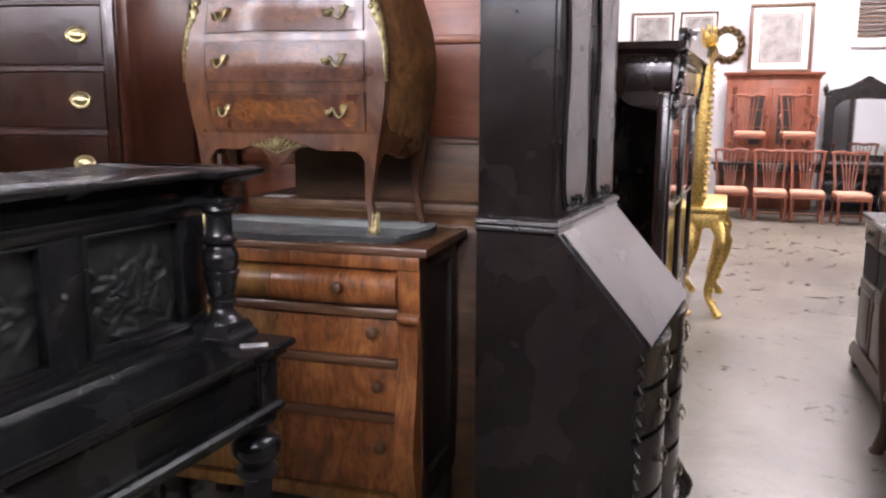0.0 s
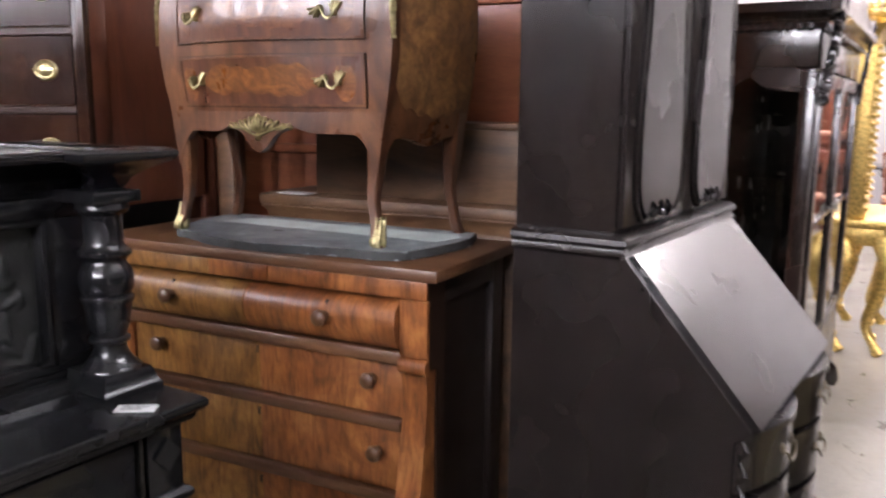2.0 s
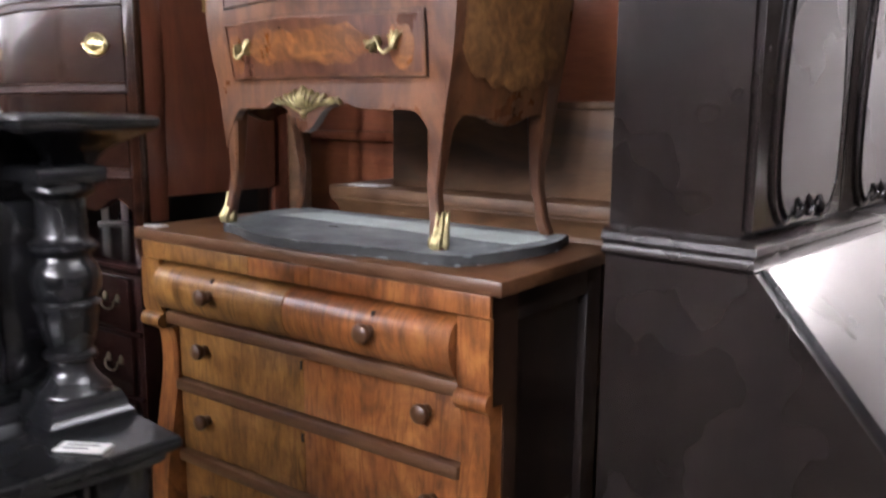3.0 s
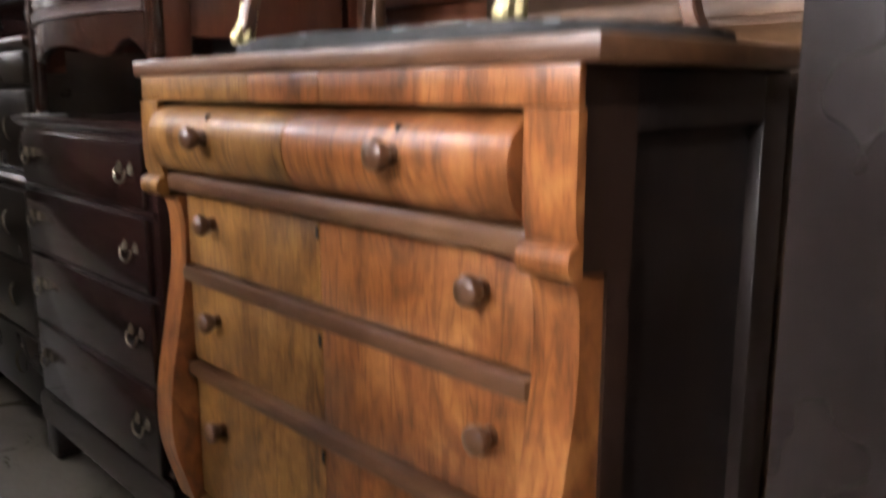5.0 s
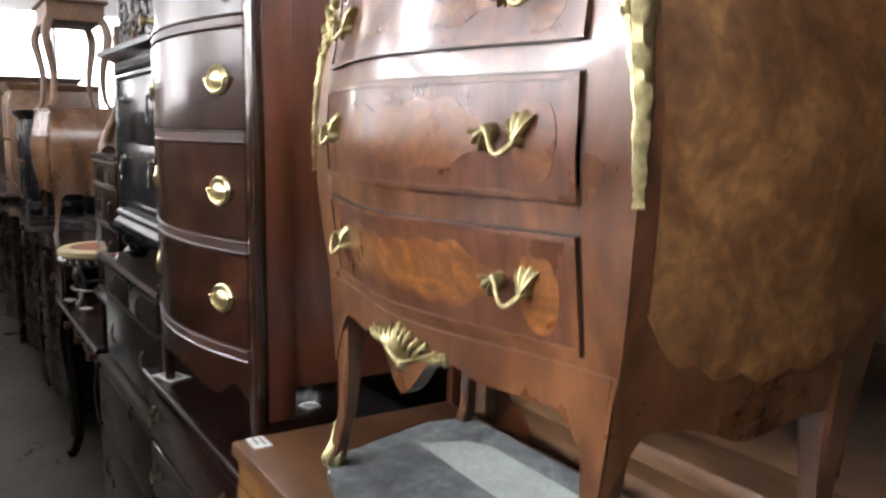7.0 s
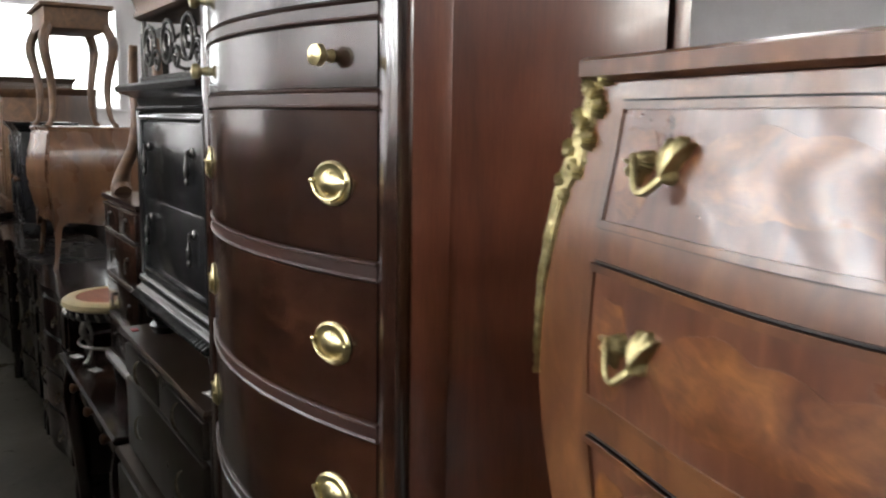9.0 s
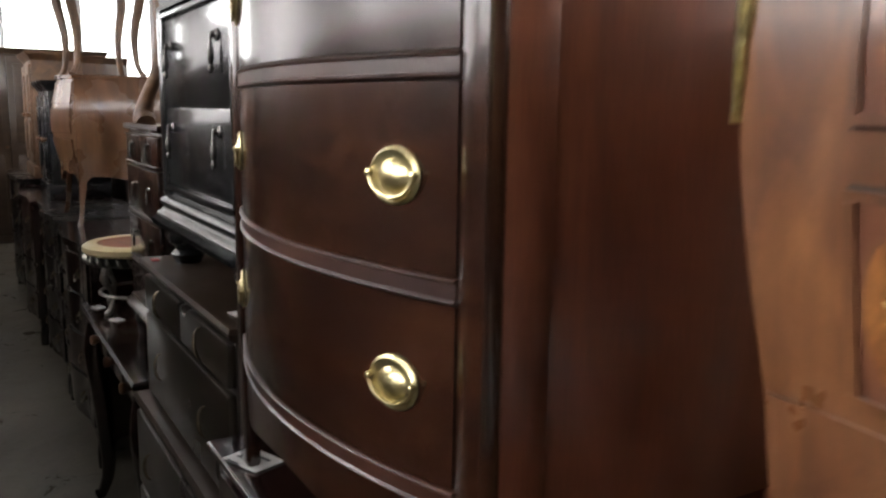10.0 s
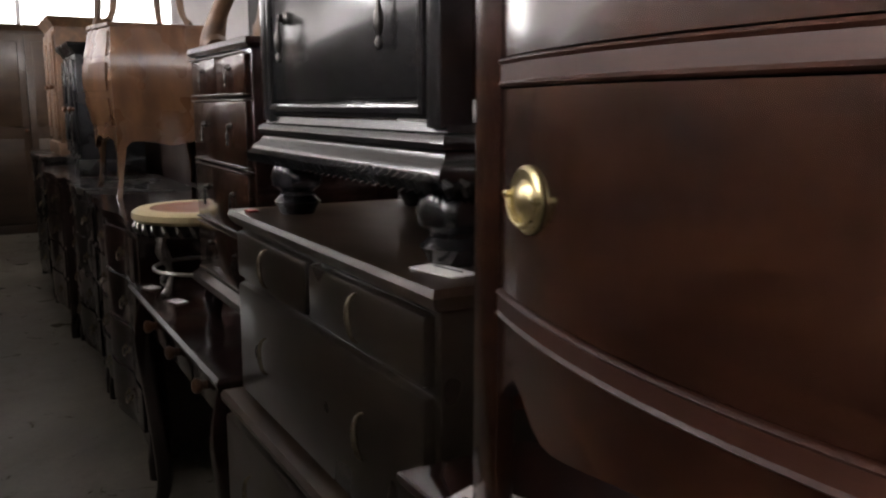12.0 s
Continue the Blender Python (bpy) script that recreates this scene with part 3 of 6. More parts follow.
        part("keyhole", lathe(hole, [(0.0005, -0.001), (0.004, -0.001), (0.004, 0.001), (0.0005, 0.001)], kx, ky + 0.004, 10, kz), SHADOWBOX, th)
    return th


empire_dresser(-0.494, 3.0)
tag_card(-0.945, 3.035, 1.0065, 0)

# ---- marble slab on the chest ----
def marble_slab():
    front = curve2([(-0.80, 3.16), (-0.795, 3.11), (-0.765, 3.078), (-0.70, 3.058), (-0.61, 3.020), (-0.50, 3.006), (-0.39, 3.014), (-0.29, 3.038), (-0.20, 3.042), (-0.145, 3.052), (-0.115, 3.085), (-0.088, 3.18), (-0.080, 3.29), (-0.092, 3.345)], 6)
    rnd = random.Random(4)
    pts = [(a + rnd.uniform(-0.0022, 0.0022), b2 + rnd.uniform(-0.0026, 0.0026)) for a, b2 in front] + [(-0.10, 3.385), (-0.835, 3.385), (-0.848, 3.30), (-0.825, 3.22)]
    bm = prism(bmesh.new(), pts, "z", 1.0065, 1.026)
    bmesh.ops.bevel(bm, geom=[e for e in bm.edges if abs(e.verts[0].co.z - e.verts[1].co.z) < 1e-5], offset=0.003, segments=1, affect="EDGES")
    slab = solid("marble_slab", bm, MARBLE, "dusty grey marble slab with a shaped edge lying on the chest", "marble slab")
    # Rough side faces take a darker stone: shade is put into their colour.
    slab.data.materials.append(SHADEDSTONE)
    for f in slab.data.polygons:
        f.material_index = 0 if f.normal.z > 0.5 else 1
    # A much paler strip runs along the back of the slab.
    part("pale_strip", prism(bmesh.new(), curve2([(-0.765, 3.24), (-0.60, 3.232), (-0.40, 3.229), (-0.12, 3.215)], 6) + [(-0.10, 3.30), (-0.13, 3.333), (-0.70, 3.332), (-0.74, 3.31)], "z", 1.0255, 1.0266), PALEBAND, slab, "pale strip along the back")
    part("dark_spot", nb(-0.55, -0.525, 3.175, 3.183, 1.0255, 1.0265), SHADOWBOX, slab, "small dark chip mark")
    return slab


marble_slab()


# ---- bombe commode ----
def bombe_width(z):
    """Half width at a height over the feet."""
    return float(np.interp(z, [0.0, 0.03, 0.10, 0.20, 0.27, 0.36, 0.44, 0.52, 0.60, 0.67, 0.70], [0.298, 0.285, 0.274, 0.286, 0.298, 0.315, 0.324, 0.324, 0.311, 0.288, 0.279]))


def bombe_out(z):
    """How far the front bulges at a height."""
    return float(np.interp(z, [0.2, 0.30, 0.40, 0.48, 0.56, 0.64, 0.70], [0.0, 0.012, 0.034, 0.042, 0.036, 0.014, 0.004]))


def bombe_front(x, z):
    u = x / 0.30
    wave = 0.020 * math.cos(math.pi * u * 1.05) - 0.004
    return -(bombe_out(z) * (1 - 0.55 * u * u) + wave)


def bombe_patch(bm, x0, x1, z0, z1, proud, n=18, k=8, low=None, high=None):
    """A panel that follows the swelling front, with its edges turned back; low and high shape its lower and upper edge."""
    def at(u, v, out):
        xn = x0 + (x1 - x0) * u
        lo = low(u) if low else z0
        hi = high(u) if high else z1
        z = lo + (hi - lo) * v
        x = xn * (1 + 0.25 * (bombe_width(z) / 0.30 - 1))
        return (x, bombe_front(x, z) - out, z)
    grid = [[bm.verts.new(at(i / n, j / k, proud)) for i in range(n + 1)] for j in range(k + 1)]
    back = [[bm.verts.new(at(i / n, j / k, -0.010)) for i in range(n + 1)] for j in range(k + 1)]
    for j in range(k):
        for i in range(n):
            bm.faces.new((grid[j][i], grid[j][i + 1], grid[j + 1][i + 1], grid[j + 1][i]))
        for i in (0, n):
            bm.faces.new((grid[j][i], grid[j + 1][i], back[j + 1][i], back[j][i]))
    for i in range(n):
        for j in (0, k):
            bm.faces.new((back[j][i], back[j][i + 1], grid[j][i + 1], grid[j][i]))
    loose = [v for row in back[1:-1] for v in row[1:-1]]
    bmesh.ops.delete(bm, geom=loose, context="VERTS")
    return bm


def bombe_commode(x, y, z, rz, label, body_mat, side_mat, draw_mat, legs_mat, mounts=True, handles=True, D=0.30, splay=0.058):
    th = thing("bombe_commode", x, y, z, rz, label, "commode")

    def flank(zz, q):
        """Outer half width and depth at a share q of the way from the front corner to the back."""
        w = bombe_width(zz)
        f = bombe_front(w, zz)
        return w + splay * q + 0.010 * math.sin(math.pi * q), f + (D - f) * q
    bm = bmesh.new()
    rings = []
    for k in range(17):
        zz = 0.262 + (0.70 - 0.262) * k / 16
        w = bombe_width(zz)
        f = [(w * (-1 + 2 * i / 24), bombe_front(w * (-1 + 2 * i / 24), zz), zz) for i in range(25)]
        sd = [(*flank(zz, q / 8), zz) for q in range(1, 9)]
        rings.append(f + sd + [(-p[0], p[1], p[2]) for p in sd[::-1]])
    part("body", loft(bm, rings), body_mat, th, "swelling case with broad corner stiles")
    for s in (-1, 1):
        # figured veneer let into the side, its lower edge scalloped
        n = 28
        front, back = [], []
        for k in range(15):
            v = k / 14
            rf, rb = [], []
            for i in range(n + 1):
                q = 0.06 + 0.90 * i / n
                u = i / n
                lo = 0.318 - 0.034 * math.sin(math.pi * u) - 0.012 * abs(math.sin(5 * math.pi * u)) + 0.05 * max(0.0, abs(u - 0.5) - 0.36) * 4
                zz = lo + (0.694 - lo) * v
                px, py = flank(zz, q)
                rf.append((s * (px + 0.0025), py, zz))
                rb.append((s * (px - 0.004), py, zz))
            front.append(rf)
            back.append(rb)
        bm = loft(bmesh.new(), front, closed=False, caps=False)
        edge = [front[0], back[0]]
        loft(bm, edge, closed=False, caps=False)
        part("side_panel", bm, side_mat, th, "figured burl veneer side panel with a scalloped edge")
        # side apron with brackets running down into the legs
        bm = bmesh.new()
        rows = [[], [], [], []]
        for i in range(33):
            q = i / 32
            zl = 0.232 - 0.020 * math.exp(-((q - 0.5) / 0.16) ** 2) - 0.085 * max(0.0, (abs(q - 0.5) - 0.36) / 0.14) ** 1.7
            for r, (dx, zz) in enumerate(((0.0, 0.285), (0.0, zl), (-0.018, zl), (-0.018, 0.285))):
                px, py = flank(zz, q)
                rows[r].append((s * (px + dx - 0.001), py, zz))
        loft(bm, rows + [rows[0]], closed=False, caps=False)
        part("side_apron", bm, legs_mat, th, "dark shaped side apron")
    # apron with a shaped lower edge and a centre drop
    bm = bmesh.new()
    rows = [[], [], [], []]
    w = bombe_width(0.27)
    for i in range(57):
        u = -1 + i / 28
        zl = 0.240 - 0.034 * math.exp(-(u / 0.13) ** 4) - 0.010 * math.exp(-(u / 0.05) ** 2) + 0.012 * math.exp(-((abs(u) - 0.30) / 0.09) ** 2) - 0.085 * max(0.0, (abs(u) - 0.76) / 0.24) ** 1.7
        fy = bombe_front(u * w, 0.29)
        for r, (dy, zz) in enumerate(((-0.001, 0.285), (-0.001, zl), (0.018, zl), (0.018, 0.285))):
            rows[r].append((u * (bombe_width(zz) - 0.001), fy + dy, zz))
    loft(bm, rows + [rows[0]], closed=False, caps=False)
    part("apron", bm, body_mat, th, "shaped apron with a centre drop")
    # cabriole legs
    for sx, fore in ((-1, 1), (1, 1), (-1, 0), (1, 0)):
        bm = bmesh.new()
        rings = []
        for k in range(25):
            zz = 0.285 * k / 24
            w = bombe_width(zz) + (0.0 if fore else splay)
            half = float(np.interp(zz, [0, 0.015, 0.05, 0.12, 0.19, 0.24, 0.285], [0.0115, 0.012, 0.0100, 0.0125, 0.017, 0.021, 0.025]))
            kick = float(np.interp(zz, [0, 0.03, 0.07, 0.15, 0.22, 0.285], [-0.014, -0.006, 0.001, 0.004, 0.002, 0.0]))
            cx = sx * (w - half)
            cy = 0.0165 + half + kick if fore else D - half - 0.002 - 0.3 * kick
            c = 0.28 * half
            rings.append([(cx + a * half - (c if b2 == 0 else 0) * a, cy + e * half - (c if b2 else 0) * e, zz) for a, e, b2 in ((-1, -1, 1), (-1, -1, 0), (1, -1, 0), (1, -1, 1), (1, 1, 1), (1, 1, 0), (-1, 1, 0), (-1, 1, 1))])
        leg = part("leg", loft(bm, rings), body_mat if fore else legs_mat, th, "slender cabriole leg")
        if mounts and fore:
            bm = bmesh.new()
            cx, cy = sx * (bombe_width(0.01) - 0.0115), 0.0165 + 0.0115 - 0.012
            rings = []
            for zz, r, back in ((0.0, 0.0150, 0.0), (0.006, 0.0172, 0.0), (0.014, 0.0176, 0.0), (0.026, 0.0152, 0.005), (0.040, 0.0132, 0.010), (0.052, 0.0128, 0.0125), (0.060, 0.0118, 0.0135)):
                rings.append([(cx - sx * 0.15 * back + r * (1 + 0.13 * math.cos(7 * q)) * math.cos(q), cy + back + r * (1 + 0.13 * math.cos(7 * q)) * math.sin(q), zz + (0.006 * math.cos(7 * q) if zz > 0.05 else 0.0)) for q in [6.28318 * j / 42 for j in range(42)]])
            loft(bm, rings)
            part("sabot", bm, GILT, leg, "gilt bronze foot mount")
    # drawers: a plate painted with gap shade, the front, a thin moulded lip, and golden burl let into the ground
    X0, X1 = -0.243, 0.258
    for row, (z0, z1) in enumerate(((0.297, 0.407), (0.437, 0.549), (0.577, 0.674))):
        d = part("drawer", bombe_patch(bmesh.new(), X0, X1, z0, z1, 0.0045, n=30), draw_mat, th, "glossy marquetry drawer front")
        # near-black plate: the shade of the gap is put into its colour
        part("gap_shade", bombe_patch(bmesh.new(), X0 - 0.0012, X1 + 0.0012, z0 - 0.0018, z1 + 0.0018, 0.0006, n=30, k=6), SHADOWBOX, d, "dark plate painting the gap's shade round the drawer")
        bm = bmesh.new()
        for a, b2 in ((z0, z0 + 0.006), (z1 - 0.006, z1)):
            bombe_patch(bm, X0, X1, a, b2, 0.0062, n=30, k=2)
        for a, b2 in ((X0, X0 + 0.007), (X1 - 0.007, X1)):
            bombe_patch(bm, a, b2, z0 + 0.0062, z1 - 0.0062, 0.0062, n=2, k=6)
        part("drawer_lip", bm, body_mat, d, "worn moulded drawer lip")
        zc, hh = (z0 + z1) / 2, (z1 - z0) / 2
        if mounts:
            def wave(u, ph):
                return hh * (0.50 + 0.11 * abs(math.sin(6.5 * math.pi * u + ph)) + 0.08 * math.sin(3.1 * math.pi * u + 2 * ph)) * min(1.0, 5 * u + 0.25, 5 * (1 - u) + 0.25)
            part("inlay", bombe_patch(bmesh.new(), -0.155, 0.165, z0, z1, 0.0050, n=54, k=5, low=lambda u: zc - 0.9 * wave(u, 0.4), high=lambda u: zc + wave(u, 0.0)), INLAY if row == 0 else FAINTINLAY, d, "scalloped golden burl inlay")
            for xc in (-0.208, 0.212):
                part("inlay", bombe_patch(bmesh.new(), xc - 0.024, xc + 0.024, z0, z1, 0.0050, n=18, k=5, low=lambda u: zc - hh * 0.80 * math.sqrt(max(0.02, 1 - (2 * u - 1) ** 2)), high=lambda u: zc + hh * 0.62 * math.sqrt(max(0.02, 1 - (2 * u - 1) ** 2)) * (1 + 0.12 * math.sin(9 * u))), INLAY if row == 0 else FAINTINLAY, d, "rounded golden burl inlay")
        if handles:
            for s in (-1, 1):
                hx = 0.184 if s > 0 else -0.180
                put_rococo(d, pose(hx, bombe_front(hx, zc) - 0.004, zc + 0.002, 0, 0, math.degrees(math.atan((bombe_front(hx + 0.01, zc) - bombe_front(hx - 0.01, zc)) / 0.02))))
    rim = []
    for zz, e in ((0.69, 0.0), (0.694, 0.006), (0.706, 0.006), (0.709, 0.002)):
        fr = [(q * (0.283 + e), bombe_front(q * 0.281, 0.69) - 0.004 - e, zz) for q in [i / 10 - 1 for i in range(21)]]
        rim.append(fr + [(0.283 + splay + e, D + e, zz), (-0.283 - splay - e, D + e, zz)])
    part("top_rim", loft(bmesh.new(), rim), body_mat, th)
    if mounts:
        # pierced centre mount on the apron: two long wings of curled leaves
        bm = bmesh.new()
        for k in range(13):
            u = -1 + k / 6
            cx = 0.082 * (abs(u) ** 1.25) * (1 if u > 0 else -1)
            fy = bombe_front(cx, 0.29) - 0.003
            tip = 0.256 + 0.022 * (1 - abs(u)) ** 0.8 - 0.002 * (k % 2)
            tube(bm, smooth_path([(cx * 0.55, bombe_front(cx * 0.55, 0.29) - 0.003, 0.240 + 0.008 * abs(u)), (cx * 0.85, fy - 0.006, 0.246 + 0.5 * (tip - 0.246)), (cx * 1.05, fy - 0.002, tip)], 3), [0.0026, 0.0032, 0.0034, 0.0032, 0.0028, 0.0020, 0.0010], 6)
            leaf(bm, cx, tip - 0.004, 1.57 - 1.2 * u, 0.0075, fy)
        for sg in (-1, 1):
            pts = smooth_path([(0, bombe_front(0, 0.29) - 0.004, 0.232), (sg * 0.022, bombe_front(0.022, 0.29) - 0.005, 0.240), (sg * 0.05, bombe_front(0.05, 0.29) - 0.004, 0.252), (sg * 0.085, bombe_front(0.085, 0.29) - 0.003, 0.262)], 4)
            tube(bm, pts, [0.0034 - 0.0002 * i for i in range(len(pts))], 6)
        leaf(bm, 0, 0.234, -1.57, 0.012, bombe_front(0, 0.29) - 0.002)
        leaf(bm, 0, 0.272, 1.57, 0.011, bombe_front(0, 0.29) - 0.002)
        part("apron_mount", bm, GILT, th, "pierced gilt bronze leaf mount")
        for s in (-1, 1):
            rings = []
            for k in range(65):
                zz = 0.694 - 0.257 * k / 64
                w = bombe_width(zz)
                t = k / 64
                hw = float(np.interp(t, [0, 0.08, 0.16, 0.24, 0.30, 0.36, 0.46, 0.70, 1.0], [0.013, 0.019, 0.020, 0.024, 0.026, 0.017, 0.0135, 0.0085, 0.0015])) * (1 + 0.05 * math.sin(k * 0.8) + 0.04 * math.sin(k * 2.3))
                up = 0.0020 + 0.0006 * math.sin(k * 0.8) + 0.0006 * math.sin(k * 2.7)
                fy = bombe_front(w, zz)
                x0, x1 = w - hw, w + 0.004
                rings.append([(s * x0, fy + 0.002, zz), (s * (x0 + 0.25 * hw), fy - 0.002 - up, zz), (s * (w - 0.45 * hw), fy - 0.003, zz), (s * (w - 0.15 * hw), fy - 0.003 - 1.6 * up, zz), (s * (x1 + 0.4 * up), fy - 0.001, zz), (s * (x1 + 1.3 * up), fy + 0.5 * hw, zz), (s * x1, fy + 1.05 * hw, zz), (s * (w - 0.004), fy + 1.05 * hw, zz)])
            mount = part("corner_mount", loft(bmesh.new(), rings), GILT, th, "tapering gilt bronze corner mount")
            for k in range(12):
                zz = 0.692 - 0.0084 * k
                off, ang = ((-0.012, 2.4 + 0.05 * k), (0.001, 0.8 - 0.05 * k), (-0.006, 1.57 if k < 6 else 4.71))[k % 3]
                size = 0.0125 if k < 8 else 0.0090
                w = bombe_width(zz)
                part("leaf", leaf(bmesh.new(), s * (w - 0.004 + off), zz, ang if s > 0 else math.pi - ang, size, bombe_front(w, zz) - 0.0035), GILT, mount)
    return th


bombe_commode(-0.481, 3.072, 1.0265, 0, "glossy marquetry bombe commode with gilt mounts standing on a marble slab", KINGWOOD, BURLSIDE, MARQUETRY, KINGWOOD)


# ---- bow-fronted tall chest ----
def bow_y(x, half, bulge):
    return -bulge * (1 - (x / half) ** 2)


def bow_outline(half, bulge, back, grow=0.0, n=24):
    f = [(-half + 2 * half * i / n, bow_y(-half + 2 * half * i / n, half, bulge) - grow) for i in range(n + 1)]
    return f + [(half, back), (-half, back)]


def bow_chest(x, y, z):
    th = thing("bow_front_chest", x, y, z, 0, "tall polished mahogany bow-front chest with oval brass pulls", "chest of drawers")
    W, D, H = 0.355, 0.46, 1.16
    part("case", prism(bmesh.new(), bow_outline(W - 0.045, 0.055, D, -0.012), "z", 0.165, H), MAHOGANY, th)
    for s in (-1, 1):
        a, b2 = sorted((s * (W - 0.045), s * W))
        part("corner_post", nb(a, b2, -0.004, 0.020, 0.0, H, bev=0.008), MAHOGANY, th, "rounded corner post running down into the foot")
        a, b2 = sorted((s * (W - 0.03), s * (W - 0.008)))
        part("side_panel", nb(a, b2, 0.048, D - 0.03, 0.155, H, bev=0.002), MAHOGLIT, th, "plain red-brown side panel, lightened as if lit")
        part("side_stile", nb(min(s * (W - 0.03), s * (W - 0.002)), max(s * (W - 0.03), s * (W - 0.002)), 0.018, 0.070, 0.10, H, bev=0.003), MAHOGLIT, th)
        part("back_leg", nb(a, b2, D - 0.05, D, 0.0, H, bev=0.003), MAHOGLIT, th)
    lines = [0.213, 0.411, 0.607, 0.806, 0.905, 1.03]
    for i, zz in enumerate(lines):
        bm = loft(bmesh.new(), [[(p[0], p[1], zz + dz) for p in bow_outline(W - 0.044, 0.055, 0.06, g + 0.002)] for dz, g in ((-0.012, 0.0), (-0.0112, 0.0022), (-0.0095, 0.0038), (-0.0078, 0.0022), (-0.0068, 0.0012), (0.0068, 0.0012), (0.0078, 0.0022), (0.0095, 0.0038), (0.0112, 0.0022), (0.012, 0.0))])
        part("drawer_bead", bm, MAHOGBEAD, th, "raised moulded bead between drawers")
        top = lines[i + 1] if i + 1 < len(lines) else H - 0.02
        d = part("drawer", prism(bmesh.new(), bow_outline(W - 0.047, 0.055, 0.06, 0.002), "z", zz + 0.0135, top - 0.0135), MAHOGANY, th, "bowed drawer front")
        hz = (zz + top) / 2
        for s in (-1, 1):
            hx = s * 0.237
            yy = bow_y(hx, W - 0.044, 0.055) - 0.002
            slope = math.degrees(math.atan(2 * 0.055 * hx / (W - 0.044) ** 2))
            if top - zz > 0.15:
                m = pose(hx, yy, hz, 0, 0, slope) @ FRONT
                pl = part("backplate", PLATE, None, d, "oval brass backplate", m)
                part("bail", BAIL, None, d, "brass swing bail", m)
            else:
                bm = lathe(bmesh.new(), [(0.0005, 0), (0.008, 0), (0.006, 0.01), (0.013, 0.018), (0.012, 0.026), (0.0005, 0.029)], segs=16)
                part("brass_knob", bm, BRASS, d, "small brass knob", pose(hx, yy, hz, 0, 0, slope) @ FRONT)
    # apron with a shaped lower edge on the bow
    bm = bmesh.new()
    n, half = 30, W - 0.044
    v = [[], [], [], []]
    for i in range(n + 1):
        xx = -half + 2 * half * i / n
        u = abs(xx) / half
        zl = 0.128 + 0.02 * math.cos(u * 3.1) + 0.045 * math.exp(-((u - 0.86) / 0.13) ** 2)
        yy = bow_y(xx, half, 0.055)
        for q, (yo, zz) in enumerate(((0.0, zl), (0.0, 0.205), (0.02, 0.205), (0.02, zl))):
            v[q].append(bm.verts.new((xx, yy + yo, zz)))
    for i in range(n):
        for q in range(4):
            r = (q + 1) % 4
            bm.faces.new((v[q][i], v[q][i + 1], v[r][i + 1], v[r][i]))
    part("apron", bm, MAHOGANY, th, "shaped bowed apron")
    part("top", prism(bmesh.new(), bow_outline(W + 0.015, 0.07, D + 0.01, 0.015), "z", H, H + 0.028), MAHOGANY, th)
    return th


bow_chest(-1.395, 3.07, 0.90)
tag_card(-1.735, 3.085, 0.9015, 20, 0.085, 0.06, "printed white card under the foot of the tall chest", 3)


# White uprights stand in for bright light coming through a gap here.
def gap_light():
    th = thing("gap_light", -1.74, 3.43, 0.9005, 35, "white strips standing for light in the gap behind the tall chest", "stand")
    part("base", nb(-0.05, 0.05, -0.02, 0.02, 0.0, 0.008, bev=0.002), MATBOARD, th)
    for sx in (-1, 1):
        part("upright", nb(sx * 0.032 - 0.012, sx * 0.032 + 0.012, -0.006, 0.006, 0.0075, 0.125, bev=0.004), MATBOARD, th)
    return th


gap_light()


# ---- low chests with drawers ----
def drop_bail(bm, x, z, y=0.0, w=0.035):
    for s in (-1, 1):
        lathe2 = [(0.0005, 0), (0.008, 0), (0.007, 0.004), (0.003, 0.006), (0.003, 0.012), (0.0005, 0.013)]
        rings = [[(x + s * w + r * math.cos(a), y - h, z + r * math.sin(a)) for a in [6.28318 * k / 10 for k in range(10)]] for r, h in lathe2]
        loft(bm, rings)
        leaf(bm, x + s * w, z + 0.004, 1.57, 0.013, y)
    tube(bm, smooth_path([(x - w, y - 0.011, z), (x - w * 0.8, y - 0.014, z - 0.016), (x, y - 0.015, z - 0.022), (x + w * 0.8, y - 0.014, z - 0.016), (x + w, y - 0.011, z)], 3), 0.0025, 6)
    return bm


